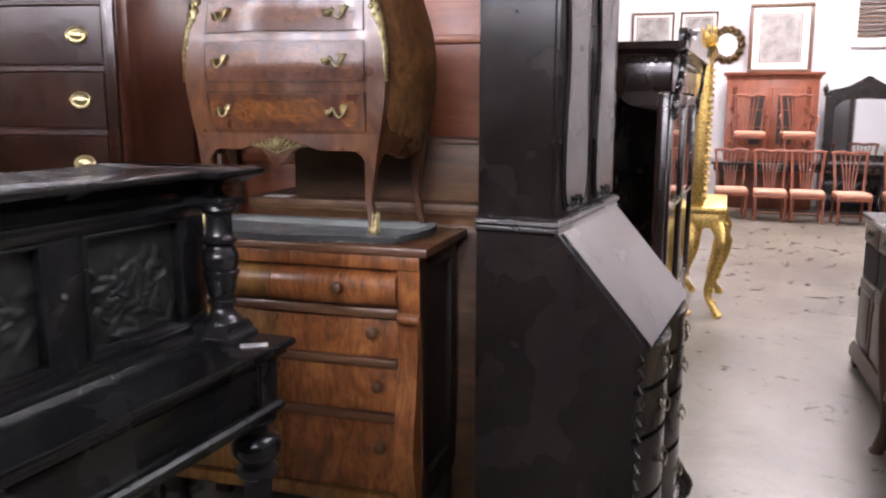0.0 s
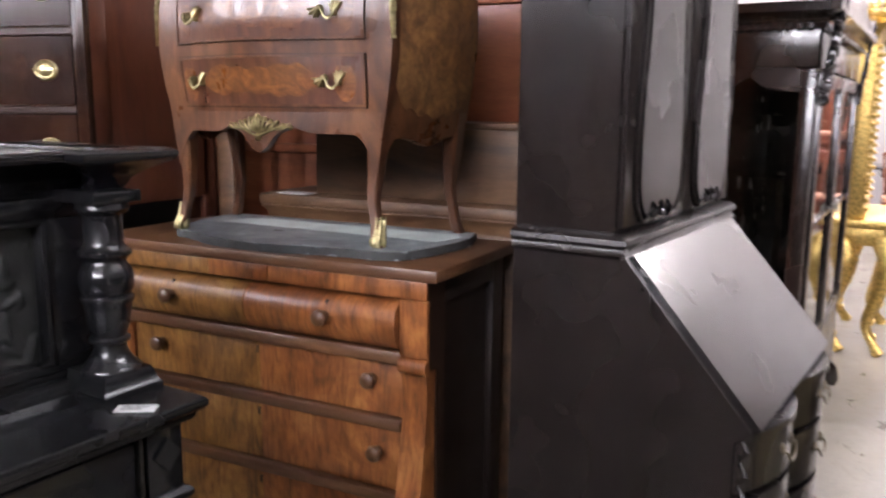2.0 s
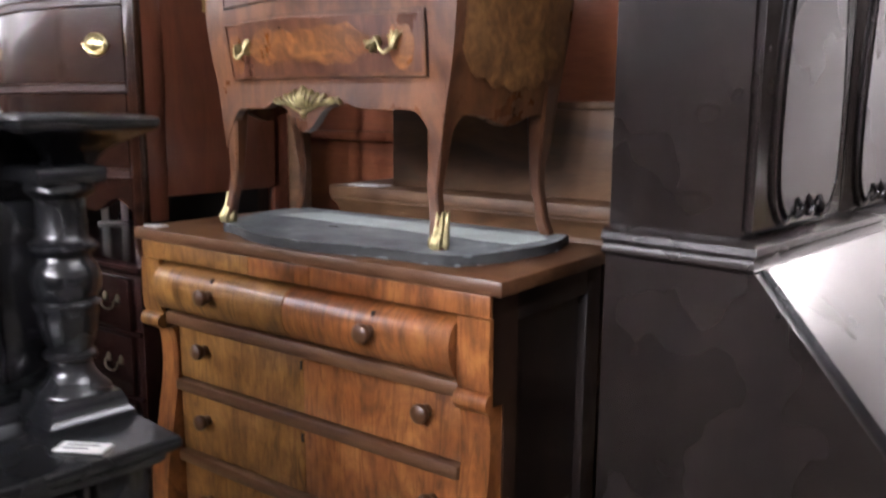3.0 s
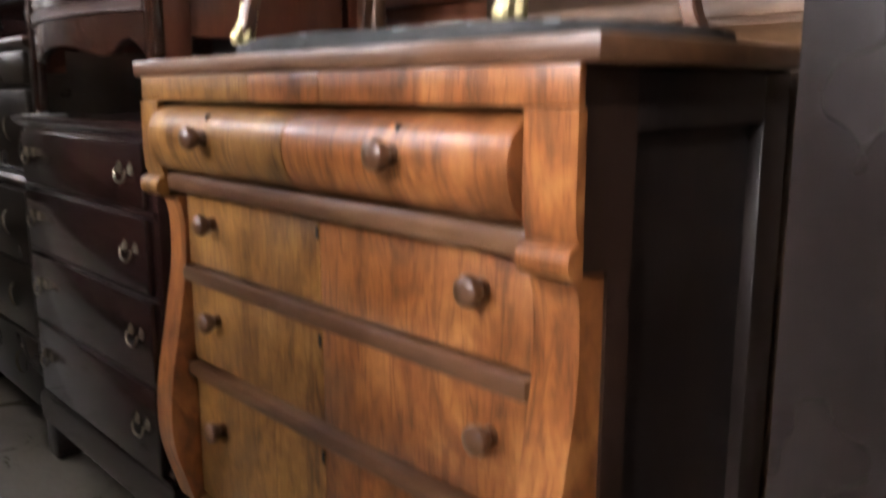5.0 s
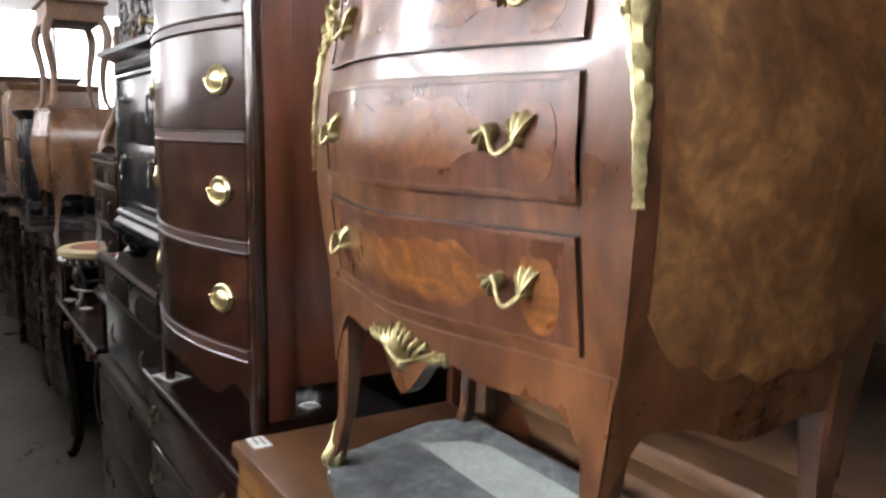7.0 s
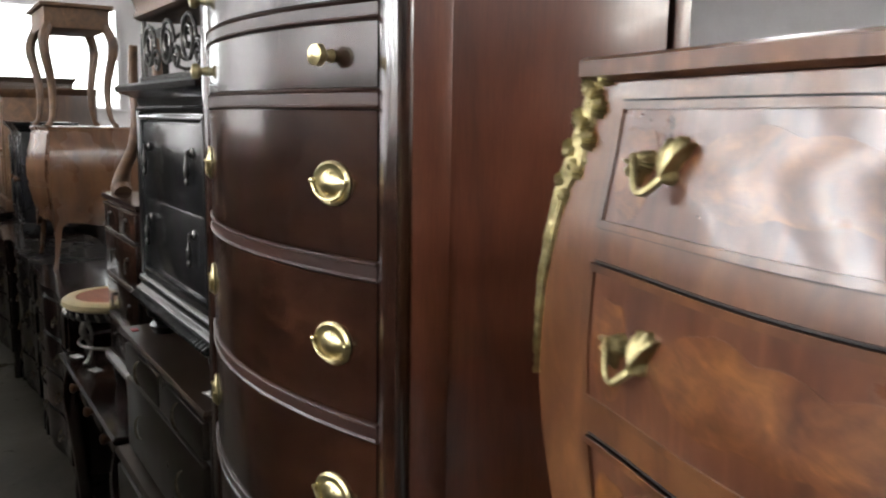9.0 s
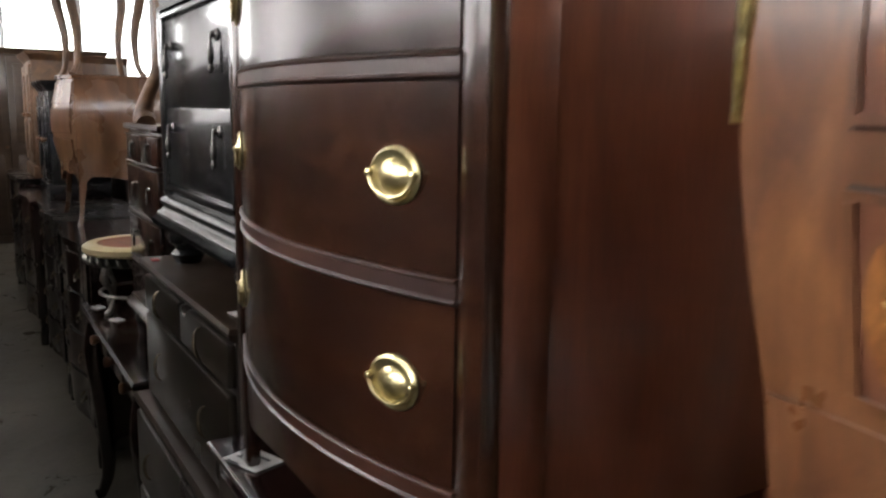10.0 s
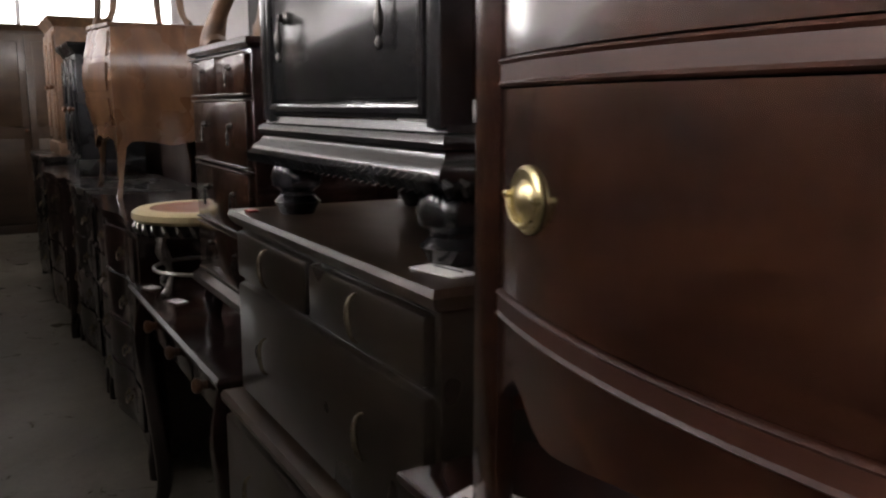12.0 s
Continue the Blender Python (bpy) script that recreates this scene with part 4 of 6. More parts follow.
def red_low_chest(x, y):
    th = thing("low_chest", x, y, 0, 0, "dark mahogany low chest of drawers with small brass bails", "chest of drawers")
    W, D = 0.39, 0.44
    part("case", nb(-W, W, 0.02, D, 0.12, 0.875, bev=0.003), DARKMAHOG, th)
    bm = mould(bmesh.new(), -W, W, 0.02, D, [(-0.01, 0.874), (0.006, 0.874), (0.014, 0.882), (0.02, 0.888), (0.02, 0.897), (0.016, 0.9), (-0.02, 0.9)])
    part("top", bm, DARKMAHOG, th, "moulded top edge")
    zs = [0.19, 0.385, 0.565, 0.728, 0.872]
    for a, b2 in zip(zs, zs[1:]):
        d = part("drawer", nb(-W + 0.03, W - 0.03, 0.004, 0.03, a + 0.008, b2 - 0.008, bev=0.006), DARKMAHOG, th)
        for s in (-1, 1):
            part("bail_pull", drop_bail(bmesh.new(), s * 0.29, (a + b2) / 2 + 0.008, 0.004, 0.026), DULLBRASS, d, "small tarnished bail pull")
        part("rail", nb(-W + 0.004, W - 0.004, 0.012, 0.03, a - 0.006, a + 0.006, bev=0.004), DARKMAHOG, th)
    bm = mould(bmesh.new(), -W, W, 0.02, D, [(-0.01, 0.10), (0.012, 0.10), (0.014, 0.16), (0.004, 0.185), (-0.01, 0.185)])
    part("plinth", bm, DARKMAHOG, th)
    for sx in (-1, 1):
        for yy in (0.05, D - 0.05):
            part("foot", nb(sx * (W - 0.04) - 0.04, sx * (W - 0.04) + 0.04, yy - 0.04, yy + 0.04, 0, 0.101, bev=0.01), DARKMAHOG, th)
    return th


red_low_chest(-1.445, 3.04)


def crescent_pull(bm, x, z, y):
    """A half-moon pull standing out from a drawer front."""
    pts = [(x + 0.004 * math.sin(a * 2), y - 0.014 * math.sin(a), z - 0.032 * math.cos(a)) for a in [math.pi * k / 10 for k in range(11)]]
    return tube(bm, pts, [0.0015 + 0.0028 * math.sin(math.pi * k / 10) for k in range(11)], 8)


def brown_chest(x, y):
    th = thing("chest_on_chest", x, y, 0, 0, "dull dark brown two-stage chest with thin crescent pulls", "chest of drawers")
    W, D = 0.375, 0.46
    part("upper_case", nb(-W, W, 0.012, D, 0.742, 1.068, bev=0.003), BROWNCHEST, th)
    bm = mould(bmesh.new(), -W, W, 0.012, D, [(-0.01, 1.066), (0.010, 1.066), (0.018, 1.074), (0.022, 1.084), (0.018, 1.093), (-0.02, 1.093)])
    part("top", bm, CHESTTOP, th, "rounded top edge, lighter than the case")
    for a, b2 in ((-W + 0.012, -0.006), (0.006, W - 0.012)):
        d = part("drawer", nb(a, b2, -0.004, 0.02, 0.972, 1.058, bev=0.008), BROWNCHEST, th)
        part("crescent_pull", crescent_pull(bmesh.new(), (a + b2) / 2, 1.015, -0.004), DULLBRASS, d, "thin metal crescent pull")
    d = part("drawer", nb(-W + 0.012, W - 0.012, -0.004, 0.02, 0.752, 0.962, bev=0.008), BROWNCHEST, th)
    for s in (-1, 1):
        part("crescent_pull", crescent_pull(bmesh.new(), s * 0.2, 0.86, -0.004), DULLBRASS, d, "thin metal crescent pull")
    L = W + 0.02
    part("lower_case", nb(-L, L, -0.018, D, 0.09, 0.715, bev=0.003), BROWNCHEST, th)
    bm = mould(bmesh.new(), -L, L, -0.018, D, [(-0.01, 0.714), (0.006, 0.714), (0.014, 0.72), (0.016, 0.732), (0.01, 0.741), (-0.03, 0.741)])
    part("waist_moulding", bm, CHESTTOP, th, "rounded waist moulding, lighter than the case")
    for a, b2 in ((0.12, 0.30), (0.31, 0.50), (0.51, 0.705)):
        d = part("drawer", nb(-L + 0.015, L - 0.015, -0.034, -0.01, a, b2, bev=0.008), BROWNCHEST, th)
        for s in (-1, 1):
            part("crescent_pull", crescent_pull(bmesh.new(), s * 0.22, (a + b2) / 2, -0.034), DULLBRASS, d, "thin metal crescent pull")
    for sx in (-1, 1):
        for yy in (0.03, D - 0.05):
            part("foot", nb(sx * (L - 0.04) - 0.035, sx * (L - 0.04) + 0.035, yy - 0.035, yy + 0.035, 0, 0.092, bev=0.008), BROWNCHEST, th)
    return th


brown_chest(-2.245, 3.09)


# ---- black cabinet on the chest ----
def pendant_pull():
    bm = bmesh.new()
    lp = [(0.0005, 0), (0.011, 0), (0.012, 0.003), (0.007, 0.007), (0.006, 0.014), (0.0005, 0.016)]
    loft(bm, [[(r * math.cos(a), -h, r * math.sin(a)) for a in [6.28318 * k / 12 for k in range(12)]] for r, h in lp])
    lathe(bm, [(0.0005, -0.072), (0.004, -0.070), (0.006, -0.062), (0.003, -0.055), (0.0065, -0.045), (0.0065, -0.03), (0.003, -0.018), (0.003, -0.004), (0.0005, -0.003)], 0, -0.014, 10)
    return bm


PENDANT = mesh_of(pendant_pull(), "pendant_pull", PEWTER)


def black_cabinet(x, y, z):
    th = thing("black_cabinet", x, y, z, 0, "small black lacquered cabinet with pendant pulls on bun feet", "cabinet")
    W, D = 0.318, 0.36
    part("case", nb(-W, W, 0.03, D, 0.20, 0.60, bev=0.003), LACQUER, th)
    for s in (-1, 1):
        a, b2 = sorted((s * (W - 0.03), s * (W + 0.005)))
        part("stile", nb(a, b2, 0.005, 0.05, 0.165, 0.60, bev=0.004), LACQUER, th)
    d = part("door", nb(-W + 0.03, W - 0.03, 0.012, 0.04, 0.175, 0.595, bev=0.003), LACQUER, th, "framed black door")
    bm = bmesh.new()
    for a in ((-W + 0.035, W - 0.035, 0.18, 0.194), (-W + 0.035, W - 0.035, 0.575, 0.59), (-W + 0.035, -W + 0.05, 0.18, 0.59), (W - 0.05, W - 0.035, 0.18, 0.59)):
        box(bm, a[0], a[1], 0.003, 0.02, a[2], a[3], bev=0.005)
    part("door_moulding", bm, LACQUER, d)
    for a, b2 in ((0.20, 0.374), (0.380, 0.57)):
        p = part("panel", nb(-W + 0.055, W - 0.055, 0.0075, 0.02, a, b2, bev=0.002), LACQUER, d)
        for s in (-0.19, 0.19):
            part("pendant_pull", PENDANT, None, d, "blackened pendant pull", pose(s, 0.0075, a + 0.13))
    bm = mould(bmesh.new(), -W, W, 0.02, D, [(-0.02, 0.098), (0.028, 0.098), (0.030, 0.106), (0.030, 0.114), (0.026, 0.122), (0.018, 0.128), (0.013, 0.136), (0.013, 0.139), (0.018, 0.142), (0.020, 0.149), (0.017, 0.156), (0.008, 0.161), (0.004, 0.172), (-0.02, 0.172)])
    part("base_moulding", bm, LACQUER, th, "stepped glossy base moulding")
    bm = bmesh.new()
    for i in range(30):
        xx = -W - 0.024 + (2 * W + 0.048) * (i + 0.5) / 30
        tube(bm, [(xx - 0.004, -0.009, 0.112), (xx - 0.001, -0.0185, 0.105), (xx + 0.003, -0.0145, 0.094)], [0.0045, 0.0088, 0.0055], 7)
    for i in range(16):
        yy = 0.0 + D * i / 16
        for s in (-1, 1):
            tube(bm, [(s * (W + 0.028), yy - 0.004, 0.108), (s * (W + 0.0355), yy - 0.001, 0.102), (s * (W + 0.0325), yy + 0.003, 0.092)], [0.0045, 0.0082, 0.0055], 7)
    part("gadroon_edge", bm, LACQUER, th, "row of carved gadroons")
    bm = mould(bmesh.new(), -W, W, 0.02, D, [(-0.02, 0.598), (0.012, 0.598), (0.014, 0.606), (0.006, 0.612), (0.010, 0.63), (0.036, 0.642), (0.054, 0.648), (0.056, 0.66), (0.05, 0.667), (-0.02, 0.667)])
    part("cornice", bm, LACQUER, th, "stepped cornice")
    for sx in (-1, 1):
        for yy in (0.05, D - 0.06):
            part("bun_foot", lathe(bmesh.new(), [(0.004, 0), (0.03, 0), (0.036, 0.012), (0.042, 0.022), (0.03, 0.034), (0.03, 0.04), (0.044, 0.05), (0.047, 0.066), (0.04, 0.086), (0.035, 0.096), (0.004, 0.096)], sx * (W - 0.04), yy, 20), LACQUER, th)
    return th


black_cabinet(-2.25, 3.128, 1.093)
solid("red_tag", nb(-2.595, -2.567, 3.10, 3.118, 1.0935, 1.096), REDTAG, "small red paper tag lying on the chest top", "tag")
tag_card(-1.93, 3.14, 1.094, 10, 0.08, 0.04, "white paper tag beside the foot of the cabinet", 1)


# ---- wrought-iron stand with a wooden box on the black cabinet ----
def scroll(cx, cz, r, turns, s, y=0.0):
    return [(cx + s * r * (1 - 0.8 * k / 24) * math.cos(turns * 6.28318 * k / 24), y, cz + r * (1 - 0.8 * k / 24) * math.sin(turns * 6.28318 * k / 24)) for k in range(25)]


def iron_stand(x, y, z):
    th = thing("iron_scroll_stand", x, y, z, 0, "wrought iron scroll stand with a wooden top on the black cabinet", "stand")
    W, D = 0.27, 0.24
    part("top", mould(bmesh.new(), -W, W, 0, D, [(-0.02, 0.16), (0.0, 0.16), (0.012, 0.168), (0.006, 0.185), (0.012, 0.21), (0.03, 0.235), (0.034, 0.25), (-0.02, 0.25)]), OLDPLANK, th, "moulded light wood top")
    for sx in (-1, 1):
        for yy in (0.01, D - 0.01):
            part("post", tube(bmesh.new(), [(sx * (W - 0.01), yy, 0), (sx * (W - 0.01), yy, 0.162)], 0.006, 8), PEWTER, th)
    for cx in (-0.17, 0.0, 0.17):
        bm = bmesh.new()
        tube(bm, scroll(cx, 0.085, 0.06, 1.9, 1), 0.005, 6)
        tube(bm, scroll(cx + 0.07, 0.05, 0.032, 1.4, -1), 0.004, 6)
        part("scroll", bm, PEWTER, th, "curled iron scroll")
    for s in (-1, 1):
        bm = tube(bmesh.new(), [(s * (W - 0.01), p[0] + 0.12, p[2]) for p in scroll(0, 0.085, 0.06, 1.9, 1)], 0.005, 6)
        part("scroll", bm, PEWTER, th)
    part("rail", tube(bmesh.new(), [(-W + 0.01, 0.0, 0.012), (W - 0.01, 0.0, 0.012)], 0.006, 6), PEWTER, th)
    return th


iron_stand(-2.25, 3.14, 1.76)


# ---- writing table with turned legs ----
def side_table(x, y):
    th = thing("writing_table", x, y, 0, 0, "long dark wooden writing table with cabriole legs", "table")
    W, D = 0.52, 0.44
    part("top", mould(bmesh.new(), -W + 0.02, W - 0.02, 0.02, D, [(-0.02, 0.718), (0.006, 0.718), (0.018, 0.725), (0.022, 0.737), (0.014, 0.745), (-0.02, 0.745)]), DARKMAHOG, th, "thin moulded table top")
    part("apron", nb(-W + 0.05, W - 0.05, 0.045, D - 0.02, 0.60, 0.72, bev=0.004), DARKMAHOG, th)
    for k in range(3):
        a = -W + 0.09 + k * 0.29
        d = part("drawer", nb(a, a + 0.27, 0.036, 0.05, 0.615, 0.708, bev=0.004), DARKMAHOG, th)
        part("knob", KNOB, None, d, "", pose(a + 0.135, 0.036, 0.66) @ FRONT)
    for sx in (-1, 1):
        for yy in (0.05, D - 0.06):
            pts = smooth_path([(sx * (W - 0.07), yy + 0.01, 0.72), (sx * (W - 0.06), yy - 0.012, 0.58), (sx * (W - 0.06), yy + 0.004, 0.35), (sx * (W - 0.07), yy + 0.012, 0.12), (sx * (W - 0.055), yy - 0.01, 0.02), (sx * (W - 0.05), yy - 0.02, 0.0)], 4)
            part("leg", tube(bmesh.new(), pts, [float(np.interp(k, [0, 4, 12, 17, 19, 20], [0.036, 0.042, 0.024, 0.017, 0.03, 0.028])) for k in range(len(pts))], 10), DARKMAHOG, th)
    return th


side_table(-3.22, 3.06)
for tx, ty in ((-3.64, 3.11), (-3.42, 3.14)):
    tag_card(tx, ty, 0.7465, 20, 0.05, 0.035)


# ---- narrow dark chest with a mirror yoke, on the table ----
def vanity_chest(x, y, z):
    th = thing("vanity_chest", x, y, z, 0, "narrow dark vanity chest with mirror scrolls standing on the table", "chest of drawers")
    W, D = 0.235, 0.34
    part("case", nb(-W, W, 0.015, D, 0.12, 0.655, bev=0.003), DARKMAHOG, th)
    part("top", mould(bmesh.new(), -W, W, 0.015, D, [(-0.01, 0.654), (0.008, 0.654), (0.016, 0.662), (0.014, 0.674), (-0.02, 0.674)]), DARKMAHOG, th)
    part("plinth", mould(bmesh.new(), -W, W, 0.015, D, [(-0.01, 0.095), (0.026, 0.095), (0.026, 0.112), (0.008, 0.128), (-0.01, 0.128)]), DARKMAHOG, th)
    rows = [0.13, 0.26, 0.405, 0.555, 0.65]
    for i, (a, b2) in enumerate(zip(rows, rows[1:])):
        spans = ((-W + 0.015, -0.004), (0.004, W - 0.015)) if i == 3 else ((-W + 0.015, W - 0.015),)
        for p, q in spans:
            d = part("drawer", nb(p, q, 0.002, 0.02, a + 0.006, b2 - 0.006, bev=0.004), MAHOGANY, th)
            for lo in (a + 0.004, b2 - 0.0075):
                part("cock_bead", nb(p, q, -0.002, 0.012, lo, lo + 0.0035, bev=0.001), CHESTTOP, d, "pale bead")
            for hx in ((p + q) / 2,) if i == 3 else (-0.11, 0.11):
                part("pendant_pull", PENDANT, None, d, "", pose(hx, 0.002, (a + b2) / 2 + 0.015) @ Matrix.Scale(0.6, 4))
    for sx in (-1, 1):
        for yy in (0.03, D - 0.04):
            part("foot", lathe(bmesh.new(), [(0.004, 0), (0.016, 0), (0.022, 0.03), (0.026, 0.06), (0.018, 0.08), (0.026, 0.096), (0.004, 0.096)], sx * (W - 0.02), yy, 14), DARKMAHOG, th)
    for sx in (-1, 1):
        pts = smooth_path([(sx * 0.20, 0.06, 0.674), (sx * 0.225, 0.06, 0.70), (sx * 0.20, 0.07, 0.76), (sx * 0.15, 0.09, 0.83), (sx * 0.135, 0.1, 0.93), (sx * 0.16, 0.1, 1.05), (sx * 0.14, 0.1, 1.16)], 5)
        part("mirror_scroll", tube(bmesh.new(), pts, [float(np.interp(k, [0, 3, 10, 30], [0.03, 0.035, 0.022, 0.014])) for k in range(len(pts))], 10), OLDPLANK, th, "light carved mirror scroll")
    part("mirror_back", nb(-0.13, 0.13, 0.12, 0.145, 0.68, 1.2, bev=0.006), SHADOWBOX, th, "black back of the mirror yoke")
    return th


vanity_chest(-3.0, 3.16, 0.745)


# ---- round stool on the table ----
def round_stool(x, y, z):
    th = thing("round_stool", x, y, z, 0, "round stool with cream rim and ornate metal frame on the table", "stool")
    R = 0.195
    part("rim", lathe(bmesh.new(), [(R - 0.060, 0.226), (R - 0.05, 0.21), (R - 0.006, 0.206), (R + 0.004, 0.216), (R + 0.002, 0.232), (R - 0.010, 0.240), (R - 0.030, 0.242), (R - 0.046, 0.241), (R - 0.052, 0.2265)], 0, 0, 40), CREAM, th, "cream lacquered rim")
    part("seat", lathe(bmesh.new(), [(0.002, 0.2408), (0.06, 0.2408), (R - 0.0485, 0.2400), (R - 0.05, 0.214), (0.002, 0.214)], 0, 0, 36), RUSTWOOD, th, "glossy round centre")
    part("skirt", lathe(bmesh.new(), [(R - 0.05, 0.21), (R - 0.012, 0.21), (R - 0.012, 0.175), (R - 0.02, 0.17), (R - 0.05, 0.175)], 0, 0, 40), PEWTER, th)
    bm = bmesh.new()
    for k in range(30):
        a = 6.28318 * k / 30
        leaf_r = R - 0.009
        tube(bm, [(leaf_r * math.cos(a), leaf_r * math.sin(a), 0.205), ((leaf_r + 0.006) * math.cos(a + 0.06), (leaf_r + 0.006) * math.sin(a + 0.06), 0.188), (leaf_r * math.cos(a + 0.1), leaf_r * math.sin(a + 0.1), 0.172)], [0.004, 0.008, 0.003], 6)
    tagged(part("carved_band", bm, SILVER, th), "band of small cast ornaments", kind="stuff")
    for k in range(4):
        a = 6.28318 * k / 4 + 0.6
        c, s = math.cos(a), math.sin(a)
        pts = smooth_path([(0.16 * c, 0.16 * s, 0.175), (0.175 * c, 0.175 * s, 0.13), (0.14 * c, 0.14 * s, 0.07), (0.15 * c, 0.15 * s, 0.02), (0.17 * c, 0.17 * s, 0.0)], 4)
        part("leg", tube(bmesh.new(), pts, [0.012, 0.012, 0.012, 0.012, 0.014, 0.012, 0.01, 0.009, 0.008, 0.008, 0.008, 0.009, 0.01, 0.011, 0.012, 0.012, 0.012], 8), SILVER, th, "curved metal leg")
    part("stretcher", tube(bmesh.new(), [(0.145 * math.cos(6.28318 * k / 24), 0.145 * math.sin(6.28318 * k / 24), 0.06) for k in range(25)], 0.006, 6), SILVER, th)
    return th


round_stool(-3.6, 3.26, 0.7465)


# ---- black court cupboard ----
def turned(cx, cy, z0, z1, r, segs=26):
    """Turned column: neck rings, a bulb between collars, a tapering shaft and a flared vase foot."""
    h = z1 - z0
    p = [(0.02, 1.0), (0.95, 1.0), (1.0, 0.965), (0.93, 0.945), (0.72, 0.925), (0.70, 0.90), (0.72, 0.76), (0.80, 0.735), (0.97, 0.715), (0.98, 0.695), (0.84, 0.672), (0.76, 0.655), (0.80, 0.635), (0.95, 0.605), (1.02, 0.56), (1.0, 0.50), (0.90, 0.465),
         (0.86, 0.455), (1.0, 0.44), (1.0, 0.42), (0.90, 0.40), (0.86, 0.36), (0.78, 0.28), (0.64, 0.215), (0.62, 0.205), (0.76, 0.195), (0.77, 0.175), (0.62, 0.16), (0.60, 0.14), (0.66, 0.105), (0.82, 0.065), (1.04, 0.03), (1.12, 0.018), (1.14, 0.0), (0.02, 0.0)]
    return lathe(bmesh.new(), [(a * r, z0 + b2 * h) for a, b2 in p], cx, cy, segs)


def relief_panel(x0, x1, y, z0, z1, seed):
    """A carved panel: a low crowd of leaf-like lumps, curls and branches."""
    bm = bmesh.new()
    nx, nz = 76, 62
    rnd = random.Random(seed)
    blobs = []
    for _ in range(70):
        cx, cz = rnd.gauss(0.5, 0.19), rnd.gauss(0.46, 0.17)
        blobs.append((cx, cz, rnd.uniform(0.02, 0.055), rnd.uniform(0.05, 0.13), rnd.uniform(0, math.pi), rnd.uniform(0.35, 1.0)))
    rows = []
    for j in range(nz + 1):
        row = []
        for i in range(nx + 1):
            u, v = i / nx, j / nz
            h = 0.0
            for bx, bz, ra, rb, an, bh in blobs:
                du, dv = u - bx, v - bz
                if abs(du) > 0.14 or abs(dv) > 0.14:
                    continue
                p, q = du * math.cos(an) + dv * math.sin(an), dv * math.cos(an) - du * math.sin(an)
                d2 = (p / ra) ** 2 + (q / rb) ** 2
                if d2 < 1:
                    h = max(h, bh * (1 - d2) ** 0.6)
            h += 0.10 * noise.noise(Vector((u * 14, v * 14, seed)))
            row.append((x0 + (x1 - x0) * u, y - 0.0085 * h, z0 + (z1 - z0) * v))
        rows.append(row)
    return loft(bm, rows, closed=False, caps=False)


